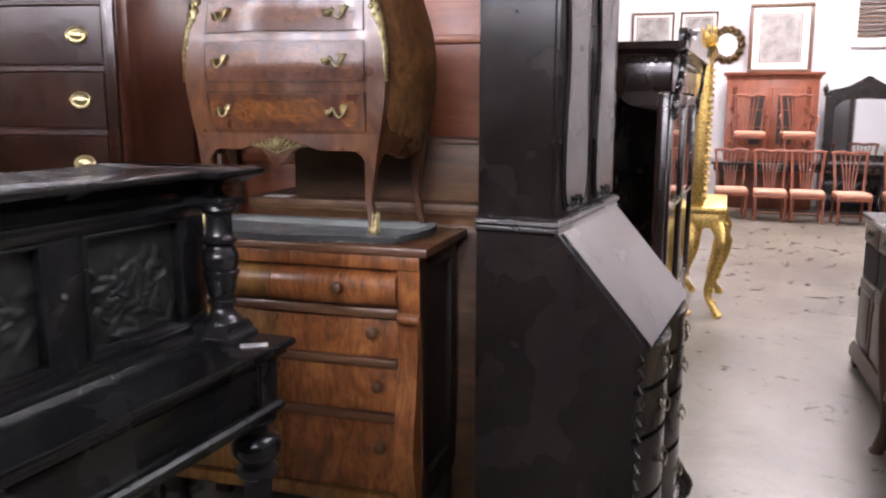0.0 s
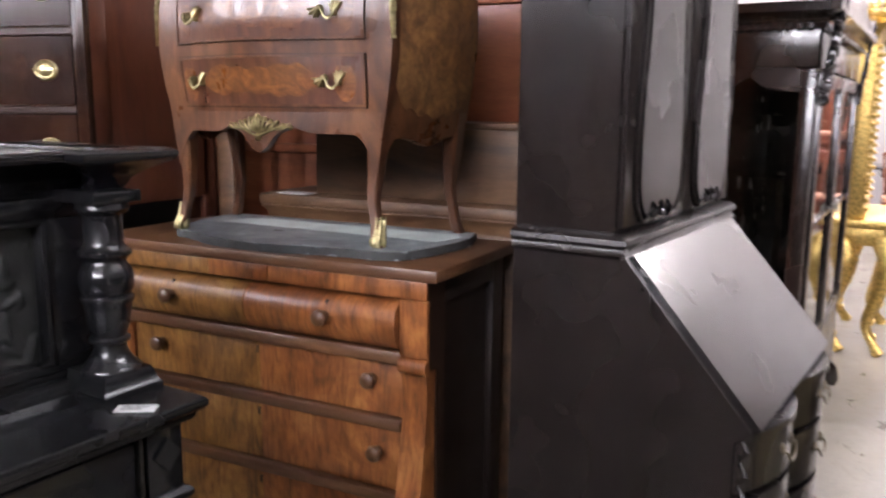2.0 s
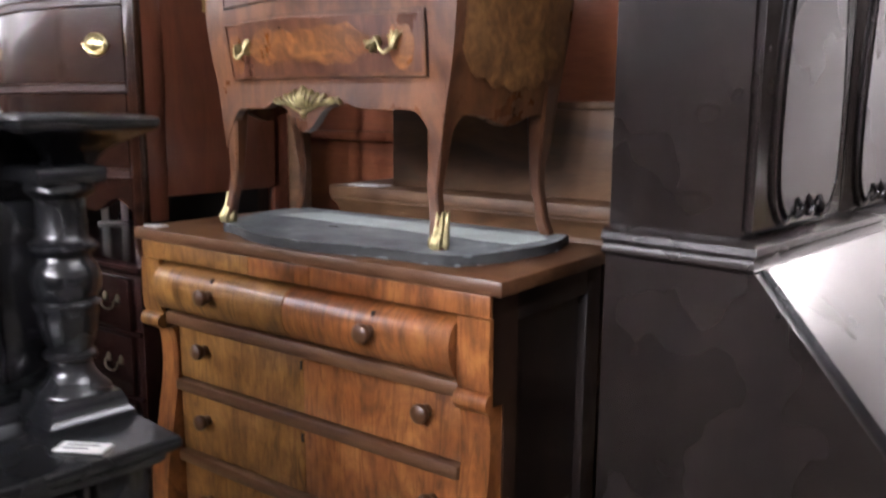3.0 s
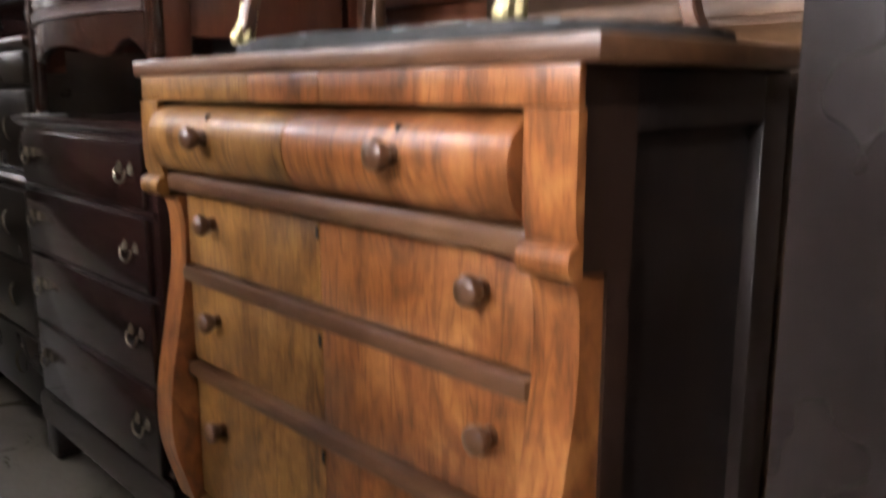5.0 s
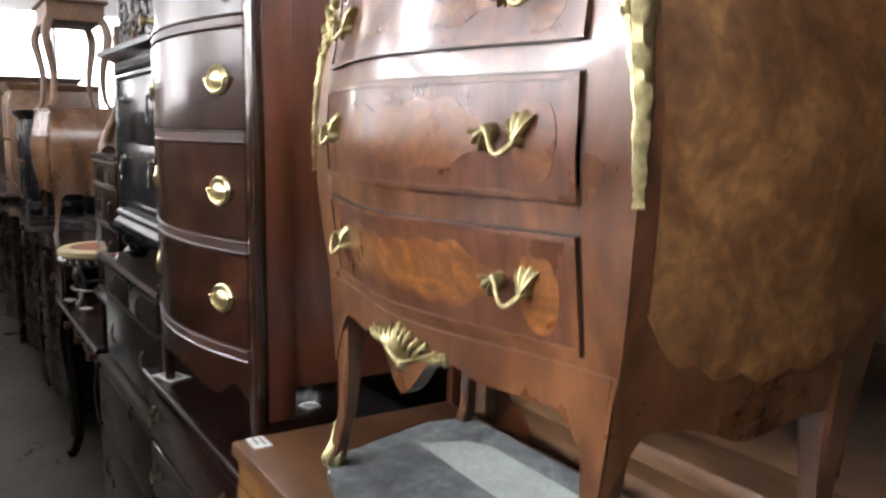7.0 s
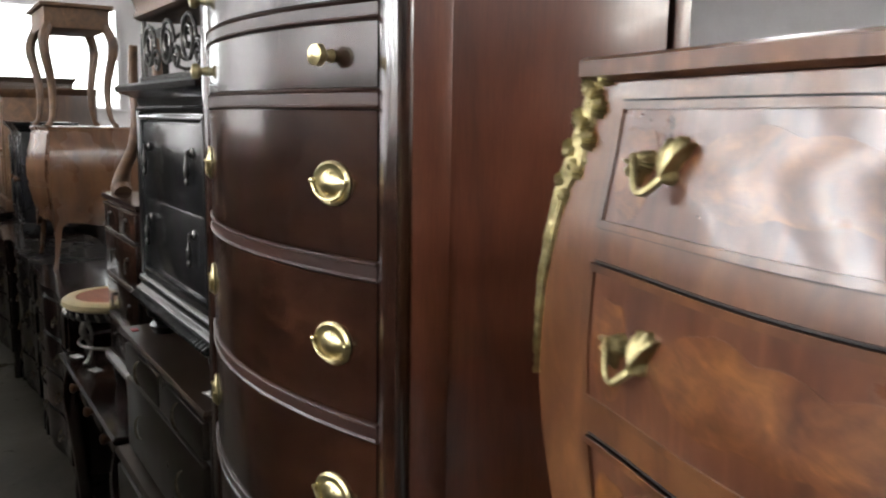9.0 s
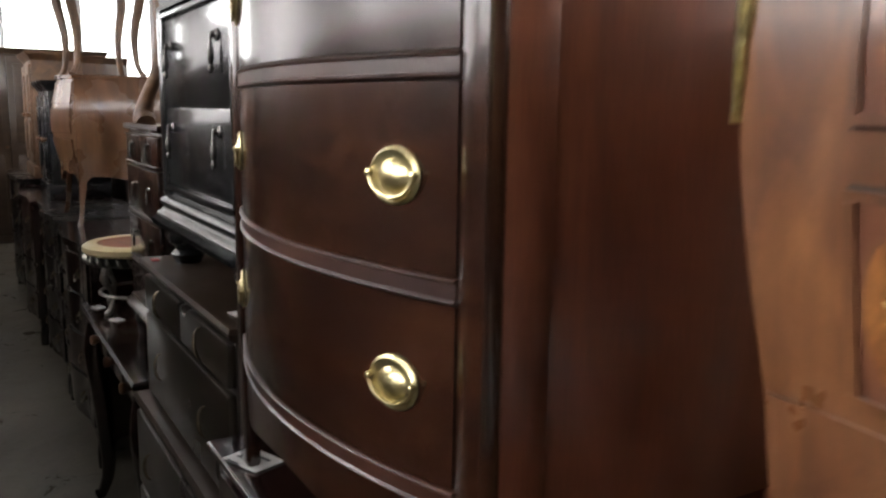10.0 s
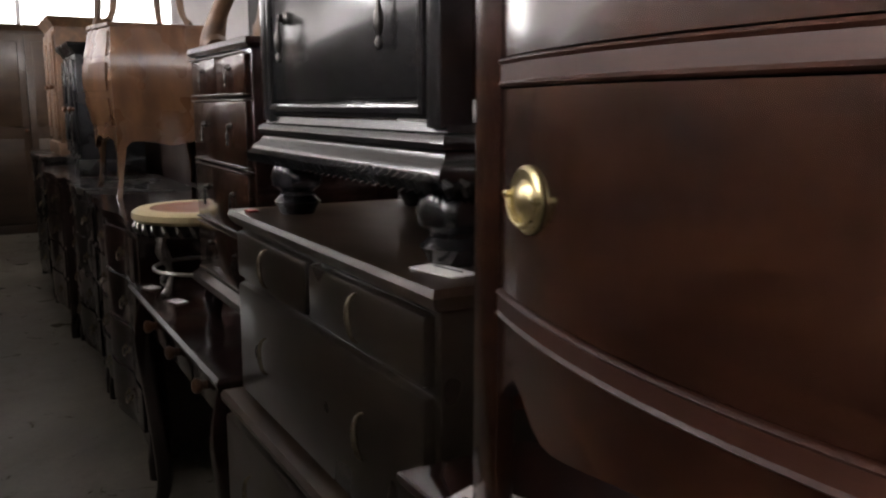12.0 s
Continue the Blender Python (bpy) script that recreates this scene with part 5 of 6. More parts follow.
def court_cupboard():
    th = thing("court_cupboard", -0.157, 2.51, 0, 84.3, "black ebonised court cupboard with carved panels and turned columns", "cupboard")
    L, D = 1.45, 0.50
    part("ledge", mould(bmesh.new(), -L, -0.004, 0.040, D, [(-0.02, 0.835), (0.0, 0.835), (0.006, 0.840), (0.008, 0.848), (0.016, 0.852), (0.021, 0.858), (0.022, 0.865), (0.018, 0.872), (-0.02, 0.873)]), EBONY, th, "moulded black ledge with a worn edge")
    part("frieze", nb(-L + 0.01, -0.020, 0.062, D, 0.725, 0.837, bev=0.002), EBONY, th)
    part("end_block", nb(-0.078, -0.012, 0.050, 0.12, 0.722, 0.836, bev=0.003), EBONY, th)
    part("lozenge", prism(bmesh.new(), [(-0.070, 0.790), (-0.045, 0.818), (-0.020, 0.790), (-0.045, 0.762)], "y", 0.043, 0.052), EBONY, th, "small carved diamond")
    d = part("drawer", nb(-L + 0.13, -0.098, 0.052, 0.064, 0.740, 0.826, bev=0.004), EBONY, th, "long flat frieze drawer")
    part("drawer_moulding", nb(-0.094, -0.086, 0.047, 0.064, 0.735, 0.830, bev=0.003), PEWTER, d, "pale bead")
    part("lower_moulding", mould(bmesh.new(), -L + 0.01, -0.018, 0.058, D, [(-0.02, 0.688), (0.0, 0.688), (0.004, 0.694), (0.006, 0.701), (0.014, 0.705), (0.018, 0.711), (0.018, 0.719), (0.010, 0.726), (-0.02, 0.726)]), EBONY, th, "stepped moulding under the drawer")
    for lx in (-0.042, -L + 0.08):
        for ly in (0.095, D - 0.07):
            bm = lathe(bmesh.new(), [(0.003, 0.0), (0.04, 0.0), (0.048, 0.03), (0.04, 0.06), (0.03, 0.07), (0.032, 0.10), (0.026, 0.30), (0.033, 0.52), (0.036, 0.545), (0.048, 0.552), (0.050, 0.562), (0.046, 0.572), (0.034, 0.578), (0.044, 0.588), (0.055, 0.604), (0.058, 0.622), (0.053, 0.640), (0.040, 0.650), (0.028, 0.656), (0.028, 0.668), (0.034, 0.676), (0.048, 0.682), (0.050, 0.690), (0.003, 0.690)], lx, ly, 26)
            part("leg", bm, EBONY, th, "turned bulbous leg")
    # upper stage, set back behind the columns
    part("upper_case", nb(-L + 0.02, -0.02, 0.252, D, 0.872, 1.185, bev=0.002), EBONY, th)
    part("plinth", mould(bmesh.new(), -L + 0.02, -0.03, 0.222, D, [(-0.01, 0.872), (0.020, 0.872), (0.018, 0.880), (0.008, 0.886), (0.006, 0.894), (-0.01, 0.896)]), EBONY, th)
    spans = [(-0.385, -0.108), (-0.80, -0.478), (-1.22, -0.895)]
    lo, hi = 0.915, 1.148
    part("door_rail", nb(-L + 0.03, -0.03, 0.226, 0.2535, 0.894, lo - 0.008, bev=0.003), EBONY, th)
    part("door_rail", nb(-L + 0.03, -0.03, 0.226, 0.2535, hi + 0.004, 1.184, bev=0.003), EBONY, th)
    for a, b2 in ((-0.104, -0.03), (-0.474, -0.389), (-0.891, -0.804), (-L + 0.03, -1.224)):
        part("door_stile", nb(a, b2, 0.226, 0.2535, lo - 0.0075, hi + 0.0035, bev=0.003), EBONY, th)
    for k, (a, b2) in enumerate(spans):
        dr = part("carved_panel", relief_panel(a, b2, 0.2465, lo, hi, 3 + k), CARVED, th, "dull black panel carved in low relief")
        bm = bmesh.new()
        for p, q, r, t in ((a, b2, lo - 0.008, lo + 0.010), (a, b2, hi - 0.006, hi + 0.004), (a - 0.004, a + 0.010, lo - 0.008, hi + 0.004), (b2 - 0.010, b2 + 0.004, lo - 0.008, hi + 0.004)):
            box(bm, p, q, 0.2215, 0.2495, r, t, bev=0.005)
        part("panel_moulding", bm, EBONY, dr, "raised moulding round the panel")
    part("escutcheon", lathe(bmesh.new(), [(0.0005, 0), (0.007, 0), (0.005, 0.006), (0.0005, 0.008)], segs=12), SILVER, th, "small metal key plate", pose(-0.438, 0.2255, 1.045) @ FRONT)
    for cx in (-0.045, -L + 0.10):
        part("column", turned(cx, 0.172, 0.908, 1.177, 0.0415), EBONY, th, "turned black column")
        part("column_base", mould(bmesh.new(), cx - 0.047, cx + 0.047, 0.125, 0.222, [(-0.01, 0.872), (0.008, 0.872), (0.008, 0.882), (0.002, 0.888), (0.0, 0.898), (-0.004, 0.909), (-0.03, 0.909)]), EBONY, th)
        part("column_capital", nb(cx - 0.043, cx + 0.043, 0.130, 0.27, 1.176, 1.196, bev=0.003), EBONY, th)
    part("entablature", nb(-L + 0.02, -0.02, 0.235, D, 1.184, 1.215, bev=0.003), EBONY, th)
    prof = [(-0.03, 1.178), (0.0, 1.178), (0.004, 1.188), (0.012, 1.198), (0.018, 1.210), (0.034, 1.222), (0.054, 1.232), (0.066, 1.238), (0.070, 1.244), (0.070, 1.252), (0.062, 1.257), (-0.04, 1.257)]
    part("cornice", mould(bmesh.new(), -L + 0.02, -0.004, 0.240, D, prof), EBONY, th, "wide stepped cornice top")
    part("cornice_break", mould(bmesh.new(), -0.034, -0.002, 0.194, D, [(d2, z2 + 0.0015) for d2, z2 in prof]), EBONY, th, "cornice breaking forward over the column")
    return th


court_cupboard()
tag_card(-0.225, 2.43, 0.8745, 30, 0.06, 0.028)


# ---- slant-front secretary ----
def secretary():
    th = thing("secretary_desk", 0.6285, 3.433, 0, 83, "tall near-black slant-front secretary desk with carved bookcase doors", "secretary desk")
    W, D = 0.365, 0.49
    prof = [(0.03, 0.06), (0.03, 0.735), (0.008, 0.745), (0.008, 0.757), (0.262, 1.05), (D, 1.05), (D, 0.06)]
    part("case", prism(bmesh.new(), prof, "x", -W, W), BLACKOAK, th, "dark stained solid case")
    nrm = Vector((-0.293, 0.254)).normalized()
    for_leaf = [(0.0, 0.752), (0.254, 1.045), (0.254 + nrm.x * 0.014, 1.045 + nrm.y * 0.014), (nrm.x * 0.014 - 0.004, 0.752 + nrm.y * 0.014 - 0.004)]
    bm = prism(bmesh.new(), for_leaf, "x", -W + 0.016, W - 0.016)
    bmesh.ops.bevel(bm, geom=list(bm.edges), offset=0.004, segments=2, affect="EDGES")
    lid = part("fall_front", bm, BLACKTOP, th, "closed sloping fall front with a dull sheen")
    edge = [(0.004 + nrm.x * 0.006, 0.755 + nrm.y * 0.006), (0.258 + nrm.x * 0.006, 1.048 + nrm.y * 0.006), (0.262, 1.04), (0.008, 0.748)]
    for s in (-1, 1):
        a, b2 = sorted((s * (W - 0.014), s * (W + 0.003)))
        part("slope_edge", prism(bmesh.new(), edge, "x", a, b2), BLACKOAK, th)
    part("lid_keyhole", nb(-0.006, 0.006, 0.195, 0.235, 0.985, 0.999, bev=0.002), BRASS, lid, "small worn key plate")
    mp = [(-0.02, 1.045), (0.004, 1.045), (0.014, 1.052), (0.008, 1.06), (0.008, 1.066), (0.016, 1.072), (0.014, 1.082), (0.002, 1.09), (-0.02, 1.09)]
    part("waist_moulding", mould(bmesh.new(), -W, W, 0.258, D, mp), BLACKOAK, th, "double-beaded waist moulding")
    part("bookcase", nb(-W + 0.006, W - 0.006, 0.275, D, 1.085, 2.2, bev=0.004), BLACKOAK, th)
    for s in (-1, 1):
        a, b2 = sorted((s * 0.003, s * (W - 0.012)))
        dr = part("door", nb(a, b2, 0.262, 0.28, 1.10, 2.15, bev=0.004), BLACKOAK, th, "tall door with a carved serpentine panel")
        cx, hw = (a + b2) / 2, (b2 - a) / 2 - 0.045

        def side(sg):
            return [(cx + sg * hw * q, zz) for q, zz in ((0.55, 1.105), (0.8, 1.12), (0.97, 1.17), (0.98, 1.30), (0.84, 1.45), (0.80, 1.56), (0.95, 1.70), (1.0, 1.80), (0.86, 1.92), (0.5, 1.99))]
        top = [(cx, 2.03)]
        low = [(cx - 0.35 * hw, 1.128), (cx - 0.12 * hw, 1.113), (cx, 1.138), (cx + 0.12 * hw, 1.113), (cx + 0.35 * hw, 1.128)]
        ring = curve2(side(1) + top + side(-1)[::-1] + low + side(1)[:1], 4)
        tube_pts = [(p[0], 0.258, p[1]) for p in ring]
        part("panel_moulding", tube(bmesh.new(), tube_pts, 0.005, 8), BLACKOAK, dr, "carved serpentine moulding")
        part("raised_panel", prism(bmesh.new(), [(cx + (p[0] - cx) * 0.90, 1.565 + (p[1] - 1.565) * 0.975) for p in ring[:-1]], "y", 0.252, 0.27), BLACKOAK, dr)
        for q in (-1, 0, 1):
            bm = tube(bmesh.new(), smooth_path([(cx + q * 0.045, 0.252, 1.140), (cx + q * 0.040 + 0.006, 0.247, 1.124), (cx + q * 0.055, 0.25, 1.112)], 4), [0.004] * 4 + [0.005] * 4 + [0.002], 6)
            part("carved_curl", bm, BLACKTOP, dr, "small polished carved curl")
    # serpentine lower drawers
    n = 36

    def serp(grow):
        f = [(-W + 0.008 + (2 * W - 0.016) * i / n, 0.022 - grow - 0.052 * math.sin(math.pi * min(1, 1.0 * i / n * 2 % 1.0 if i < n else 0.0)) ** 0.8) for i in range(n + 1)]
        return f + [(W - 0.008, 0.06), (-W + 0.008, 0.06)]
    for a, b2 in ((0.10, 0.29), (0.30, 0.48), (0.49, 0.62), (0.63, 0.735)):
        d = part("drawer", prism(bmesh.new(), serp(0.0), "z", a + 0.004, b2 - 0.004), BLACKTOP, th, "double-bowed drawer front")
        for s in (-1, 1):
            part("bail_pull", drop_bail(bmesh.new(), s * 0.19, (a + b2) / 2, -0.028), DULLBRASS, d, "dull metal bail")
    part("bowed_shelf", prism(bmesh.new(), serp(0.006), "z", 0.734, 0.746), BLACKTOP, th)
    part("base_moulding", prism(bmesh.new(), serp(0.010), "z", 0.07, 0.10), BLACKOAK, th)
    for s in (-1, 1):
        bm = bmesh.new()
        for k in range(14):
            zz = 0.12 + 0.6 * k / 13
            tube(bm, [(s * (W - 0.01), 0.02, zz - 0.022), (s * (W - 0.004), 0.005, zz), (s * (W - 0.012), 0.02, zz + 0.022)], [0.003, 0.006, 0.003], 6)
        tagged(part("carved_corner", bm, BLACKOAK, th), "carved rope corner strip", kind="stuff")
        bm = tube(bmesh.new(), smooth_path([(s * (W - 0.05), 0.05, 0.12), (s * (W - 0.035), -0.01, 0.10), (s * (W - 0.03), -0.035, 0.065), (s * (W - 0.03), -0.03, 0.04)], 4), [0.045] * 5 + [0.036] * 4 + [0.03] * 4, 12)
        ft = part("foot", bm, BLACKOAK, th, "scrolled front foot")
        part("castor", tube(bmesh.new(), [(s * (W - 0.03) - 0.008, -0.03, 0.02), (s * (W - 0.03) + 0.008, -0.03, 0.02)], 0.02, 14), PEWTER, ft)
        part("back_foot", nb(s * (W - 0.04) - 0.03, s * (W - 0.04) + 0.03, D - 0.08, D - 0.02, 0, 0.08, bev=0.004), BLACKOAK, th)
    return th


secretary()


# ---- old boards and sideboard behind the chest ----
def back_sideboard():
    th = thing("old_sideboard", 0.0, 3.455, 0, 0, "old plank sideboard pushed behind the chest of drawers", "sideboard")
    part("case", nb(-0.80, 0.10, 0.03, 0.36, 0.02, 1.01, bev=0.004), OLDPLANK, th)
    part("top", nb(-0.822, 0.12, 0.0, 0.375, 1.048, 1.078, bev=0.006), OLDPLANK, th, "scuffed plank top")
    part("cavetto", mould(bmesh.new(), -0.80, 0.10, 0.03, 0.36, [(-0.01, 1.005), (0.004, 1.005), (0.01, 1.028), (0.022, 1.043), (0.022, 1.049), (-0.01, 1.049)]), OLDPLANK, th)
    return th


back_sideboard()


def headboard():
    th = thing("wardrobe_panel", 0.0, 3.60, 0, 0, "tall orange-brown wooden panel standing behind the chests", "panel")
    part("board", nb(-0.62, 0.2, 0.255, 0.29, 0.0, 2.25, bev=0.003), RUSTWOOD, th)
    part("low_board", nb(-1.9, -0.621, 0.257, 0.288, 0.0, 1.70, bev=0.003), RUSTWOOD, th)
    for x0, z0 in ((-1.9, 1.17), (-1.9, 1.62), (-0.62, 2.05)):
        part("cross_rail", nb(x0, 0.2, 0.238, 0.258, z0, z0 + 0.03, bev=0.005), RUSTWOOD, th)
    return th


headboard()
crate = thing("wooden_box", 0, 0, 1.0785, 0, "plain wooden box on the sideboard behind the commode", "box")
part("front_board", nb(-0.68, 0.11, 3.54, 3.558, 0, 0.191, bev=0.003), OLDPLANK, crate)
part("back_board", nb(-0.68, 0.11, 3.742, 3.76, 0, 0.191, bev=0.003), OLDPLANK, crate)
for bx in (-0.68, 0.092):
    part("end_board", nb(bx, bx + 0.018, 3.558, 3.742, 0, 0.191, bev=0.003), OLDPLANK, crate)
part("lid", nb(-0.69, 0.12, 3.53, 3.77, 0.191, 0.2065, bev=0.003), OLDPLANK, crate)
tag_card(-0.72, 3.50, 1.0785, 0, 0.10, 0.06, "white paper lying on the plank sideboard", 2)


solid("wooden_post", nb(-1.005, -0.945, 3.49, 3.52, 0, 1.42, bev=0.005), OLDPLANK, "plain light wooden post behind the chest", "post")
tag_card(-1.36, 3.30, 0.9015, 15, 0.04, 0.03)

# ---- row along the right-hand aisle ----
def china_cabinet():
    th = thing("china_cabinet", 0.62, 5.22, 0, 86, "dark carved china cabinet with glass sides and a crested cornice", "china cabinet")
    W, D, H = 0.72, 0.42, 1.60
    part("base", nb(-W, W, 0.0, D, 0.10, 0.42, bev=0.005), CHINAWOOD, th)
    part("top", nb(-W, W, 0.0, D, 1.46, H, bev=0.004), CHINAWOOD, th)
    part("back_board", nb(-W, W, D - 0.02, D, 0.42, 1.46), CHINAWOOD, th)
    for sx in (-1, 1):
        for yy in (0.0, D - 0.05):
            a, b2 = sorted((sx * (W - 0.055), sx * W))
            part("post", nb(a, b2, yy, yy + 0.05, 0.42, 1.46, bev=0.008), CHINAWOOD, th)
        if sx < 0:
            part("side_glass", nb(sx * (W - 0.02) - 0.002, sx * (W - 0.02) + 0.002, 0.05, D - 0.05, 0.42, 1.46), GLASS, th, "side pane")
        else:
            # solid instead of glass, added to keep the cabinet's inside dark
            part("side_board", nb(sx * (W - 0.02) - 0.006, sx * (W - 0.02) + 0.006, 0.05, D - 0.05, 0.42, 1.46), CHINAWOOD, th)
        pts = [(0.05, 1.46), (D - 0.05, 1.46), (D - 0.05, 1.38)] + curve2([(D - 0.05, 1.38), (D * 0.62, 1.40), (D * 0.5, 1.43), (D * 0.38, 1.40), (0.05, 1.38)], 4)[1:]
        a, b2 = sorted((sx * (W - 0.03), sx * (W - 0.008)))
        part("side_arch", prism(bmesh.new(), pts, "x", a, b2), CHINAWOOD, th, "shaped arch over the side pane")
    for k in range(2):
        a = -W + 0.06 + k * (W - 0.06)
        b2 = a + W - 0.065
        dr = part("door", nb(a, a + 0.05, -0.012, 0.02, 0.43, 1.45, bev=0.005), CHINAWOOD, th, "glazed door")
        part("stile", nb(b2 - 0.05, b2, -0.012, 0.02, 0.43, 1.45, bev=0.005), CHINAWOOD, dr)
        for lo, hi in ((0.43, 0.49), (1.40, 1.45), (0.93, 0.95)):
            part("rail", nb(a + 0.049, b2 - 0.049, -0.010, 0.018, lo, hi, bev=0.004), CHINAWOOD, dr)
        part("pane", nb(a + 0.05, b2 - 0.05, 0.002, 0.006, 0.49, 1.40), GLASS, dr, "door pane")
        part("door_pull", drop_bail(bmesh.new(), b2 - 0.03 if k == 0 else a + 0.03, 0.95, -0.012, 0.012), SILVER, dr)
    for zz in (0.75, 1.1):
        part("shelf", nb(-W + 0.03, W - 0.03, 0.04, D - 0.03, zz, zz + 0.012), GLASS, th, "glass shelf")
    part("cornice", mould(bmesh.new(), -W, W, 0.0, D, [(-0.02, H - 0.02), (0.01, H - 0.02), (0.016, H + 0.0), (0.04, H + 0.02), (0.06, H + 0.03), (0.062, H + 0.06), (-0.02, H + 0.06)]), CHINAWOOD, th)
    bm = bmesh.new()
    for i in range(44):
        xx = -W + 2 * W * (i + 0.5) / 44
        box(bm, xx - 0.009, xx + 0.009, -0.022, -0.006, H - 0.022, H - 0.004)
    for i in range(12):
        yy = 0.02 + (D - 0.04) * i / 12
        for s in (-1, 1):
            box(bm, s * (W + 0.014) - 0.008, s * (W + 0.014) + 0.008, yy, yy + 0.018, H - 0.022, H - 0.004)
    tagged(part("dentil_band", bm, CHINAWOOD, th), "row of dentil blocks", kind="stuff")
    crest = curve2([(-W + 0.02, H + 0.06), (-W + 0.05, H + 0.12), (-W * 0.6, H + 0.10), (-W * 0.3, H + 0.11), (0, H + 0.17), (W * 0.3, H + 0.11), (W * 0.6, H + 0.10), (W - 0.05, H + 0.12), (W - 0.02, H + 0.06)], 5)
    part("crest", prism(bmesh.new(), crest, "y", -0.055, -0.02), CHINAWOOD, th, "carved wavy crest")
    bm = bmesh.new()
    rnd = random.Random(5)
    for k in range(46):
        zz = H + 0.10 - 0.34 * (k / 46)
        ang = rnd.uniform(0, 6.28)
        leaf(bm, -W + 0.05 + rnd.uniform(-0.03, 0.05), zz, ang, 0.040, -0.05 + 0.04 * (k / 46))
        leaf(bm, W - 0.05 + rnd.uniform(-0.05, 0.03), zz, ang, 0.026, -0.05 + 0.04 * (k / 46))
    tagged(part("carved_leaves", bm, BLACKTOP, th), "glossy carved leaf clusters on the corners", kind="stuff")
    for sx in (-1, 1):
        for yy in (0.03, D - 0.06):
            part("foot", tube(bmesh.new(), smooth_path([(sx * (W - 0.05), yy + 0.02, 0.12), (sx * (W - 0.03), yy - 0.03, 0.06), (sx * (W - 0.03), yy - 0.03, 0.0)], 4), [0.04] * 4 + [0.032] * 3 + [0.026] * 2, 10), CHINAWOOD, th)
    return th


china_cabinet()


def gilt_console():
    th = thing("gilt_pier_mirror", 0.715, 6.95, 0, 88, "tall gilded pier mirror standing on a gilded console table", "pier mirror")
    W = 0.40
    part("console_top", nb(-W - 0.04, W + 0.04, -0.20, 0.12, 0.70, 0.745, bev=0.012), GOLDLEAF, th)
    part("console_frieze", nb(-W, W, -0.16, 0.11, 0.60, 0.702, bev=0.01), GOLDLEAF, th)
    for sx in (-1, 1):
        for yy in (-0.14, 0.06):
            pts = smooth_path([(sx * (W - 0.04), yy, 0.64), (sx * (W + 0.01), yy - 0.05, 0.52), (sx * (W - 0.02), yy - 0.01, 0.33), (sx * (W - 0.06), yy + 0.03, 0.15), (sx * (W - 0.01), yy - 0.03, 0.03), (sx * (W), yy - 0.05, 0.0)], 5)
            lg = part("leg", tube(bmesh.new(), pts, [float(np.interp(k, [0, 6, 12, 18, 23, 25], [0.05, 0.055, 0.032, 0.022, 0.034, 0.03])) for k in range(len(pts))], 10), GOLDLEAF, th, "scrolled gilded cabriole leg")
            bm = bmesh.new()
            for k in range(6):
                p = pts[2 + 3 * k]
                leaf(bm, p[0], p[2], 1.0 + k, 0.045 - 0.004 * k, p[1] - 0.04 + 0.003 * k)
            part("leaf_carving", bm, GOLDLEAF, lg)
    part("mirror_plate", nb(-W + 0.06, W - 0.06, 0.0, 0.012, 0.80, 1.66), MIRROR, th, "tall mirror plate")
    for sx in (-1, 1):
        a, b2 = sorted((sx * (W - 0.07), sx * W))
        part("frame_stile", nb(a, b2, -0.05, 0.07, 0.745, 1.74, bev=0.014), GOLDLEAF, th, "fluted gilded frame side")
        bm = bmesh.new()
        for k in range(20):
            lathe(bm, [(0.001, -0.014), (0.012, -0.008), (0.014, 0.0), (0.012, 0.008), (0.001, 0.014)], sx * (W - 0.01), -0.055, 8, 0.80 + 0.045 * k)
        tagged(part("beading", bm, GOLDLEAF, th), "string of gilded beads", kind="stuff")
    part("frame_base", nb(-W, W, -0.055, 0.075, 0.745, 0.83, bev=0.015), GOLDLEAF, th)
    part("frame_head", mould(bmesh.new(), -W, W, -0.04, 0.07, [(-0.02, 1.66), (0.0, 1.66), (0.006, 1.72), (0.03, 1.75), (0.04, 1.77), (-0.02, 1.77)]), GOLDLEAF, th)
    bm = bmesh.new()
    rnd = random.Random(9)
    for k in range(40):
        xx = rnd.uniform(-W, W)
        leaf(bm, xx, 1.79 + rnd.uniform(0, 0.13) * (1 - 0.4 * abs(xx) / W), rnd.uniform(0, 6.28), rnd.uniform(0.03, 0.06), rnd.uniform(-0.05, 0.02))
    part("crest", bm, GOLDLEAF, th, "pierced gilded leaf crest")
    return th


gilt_console()


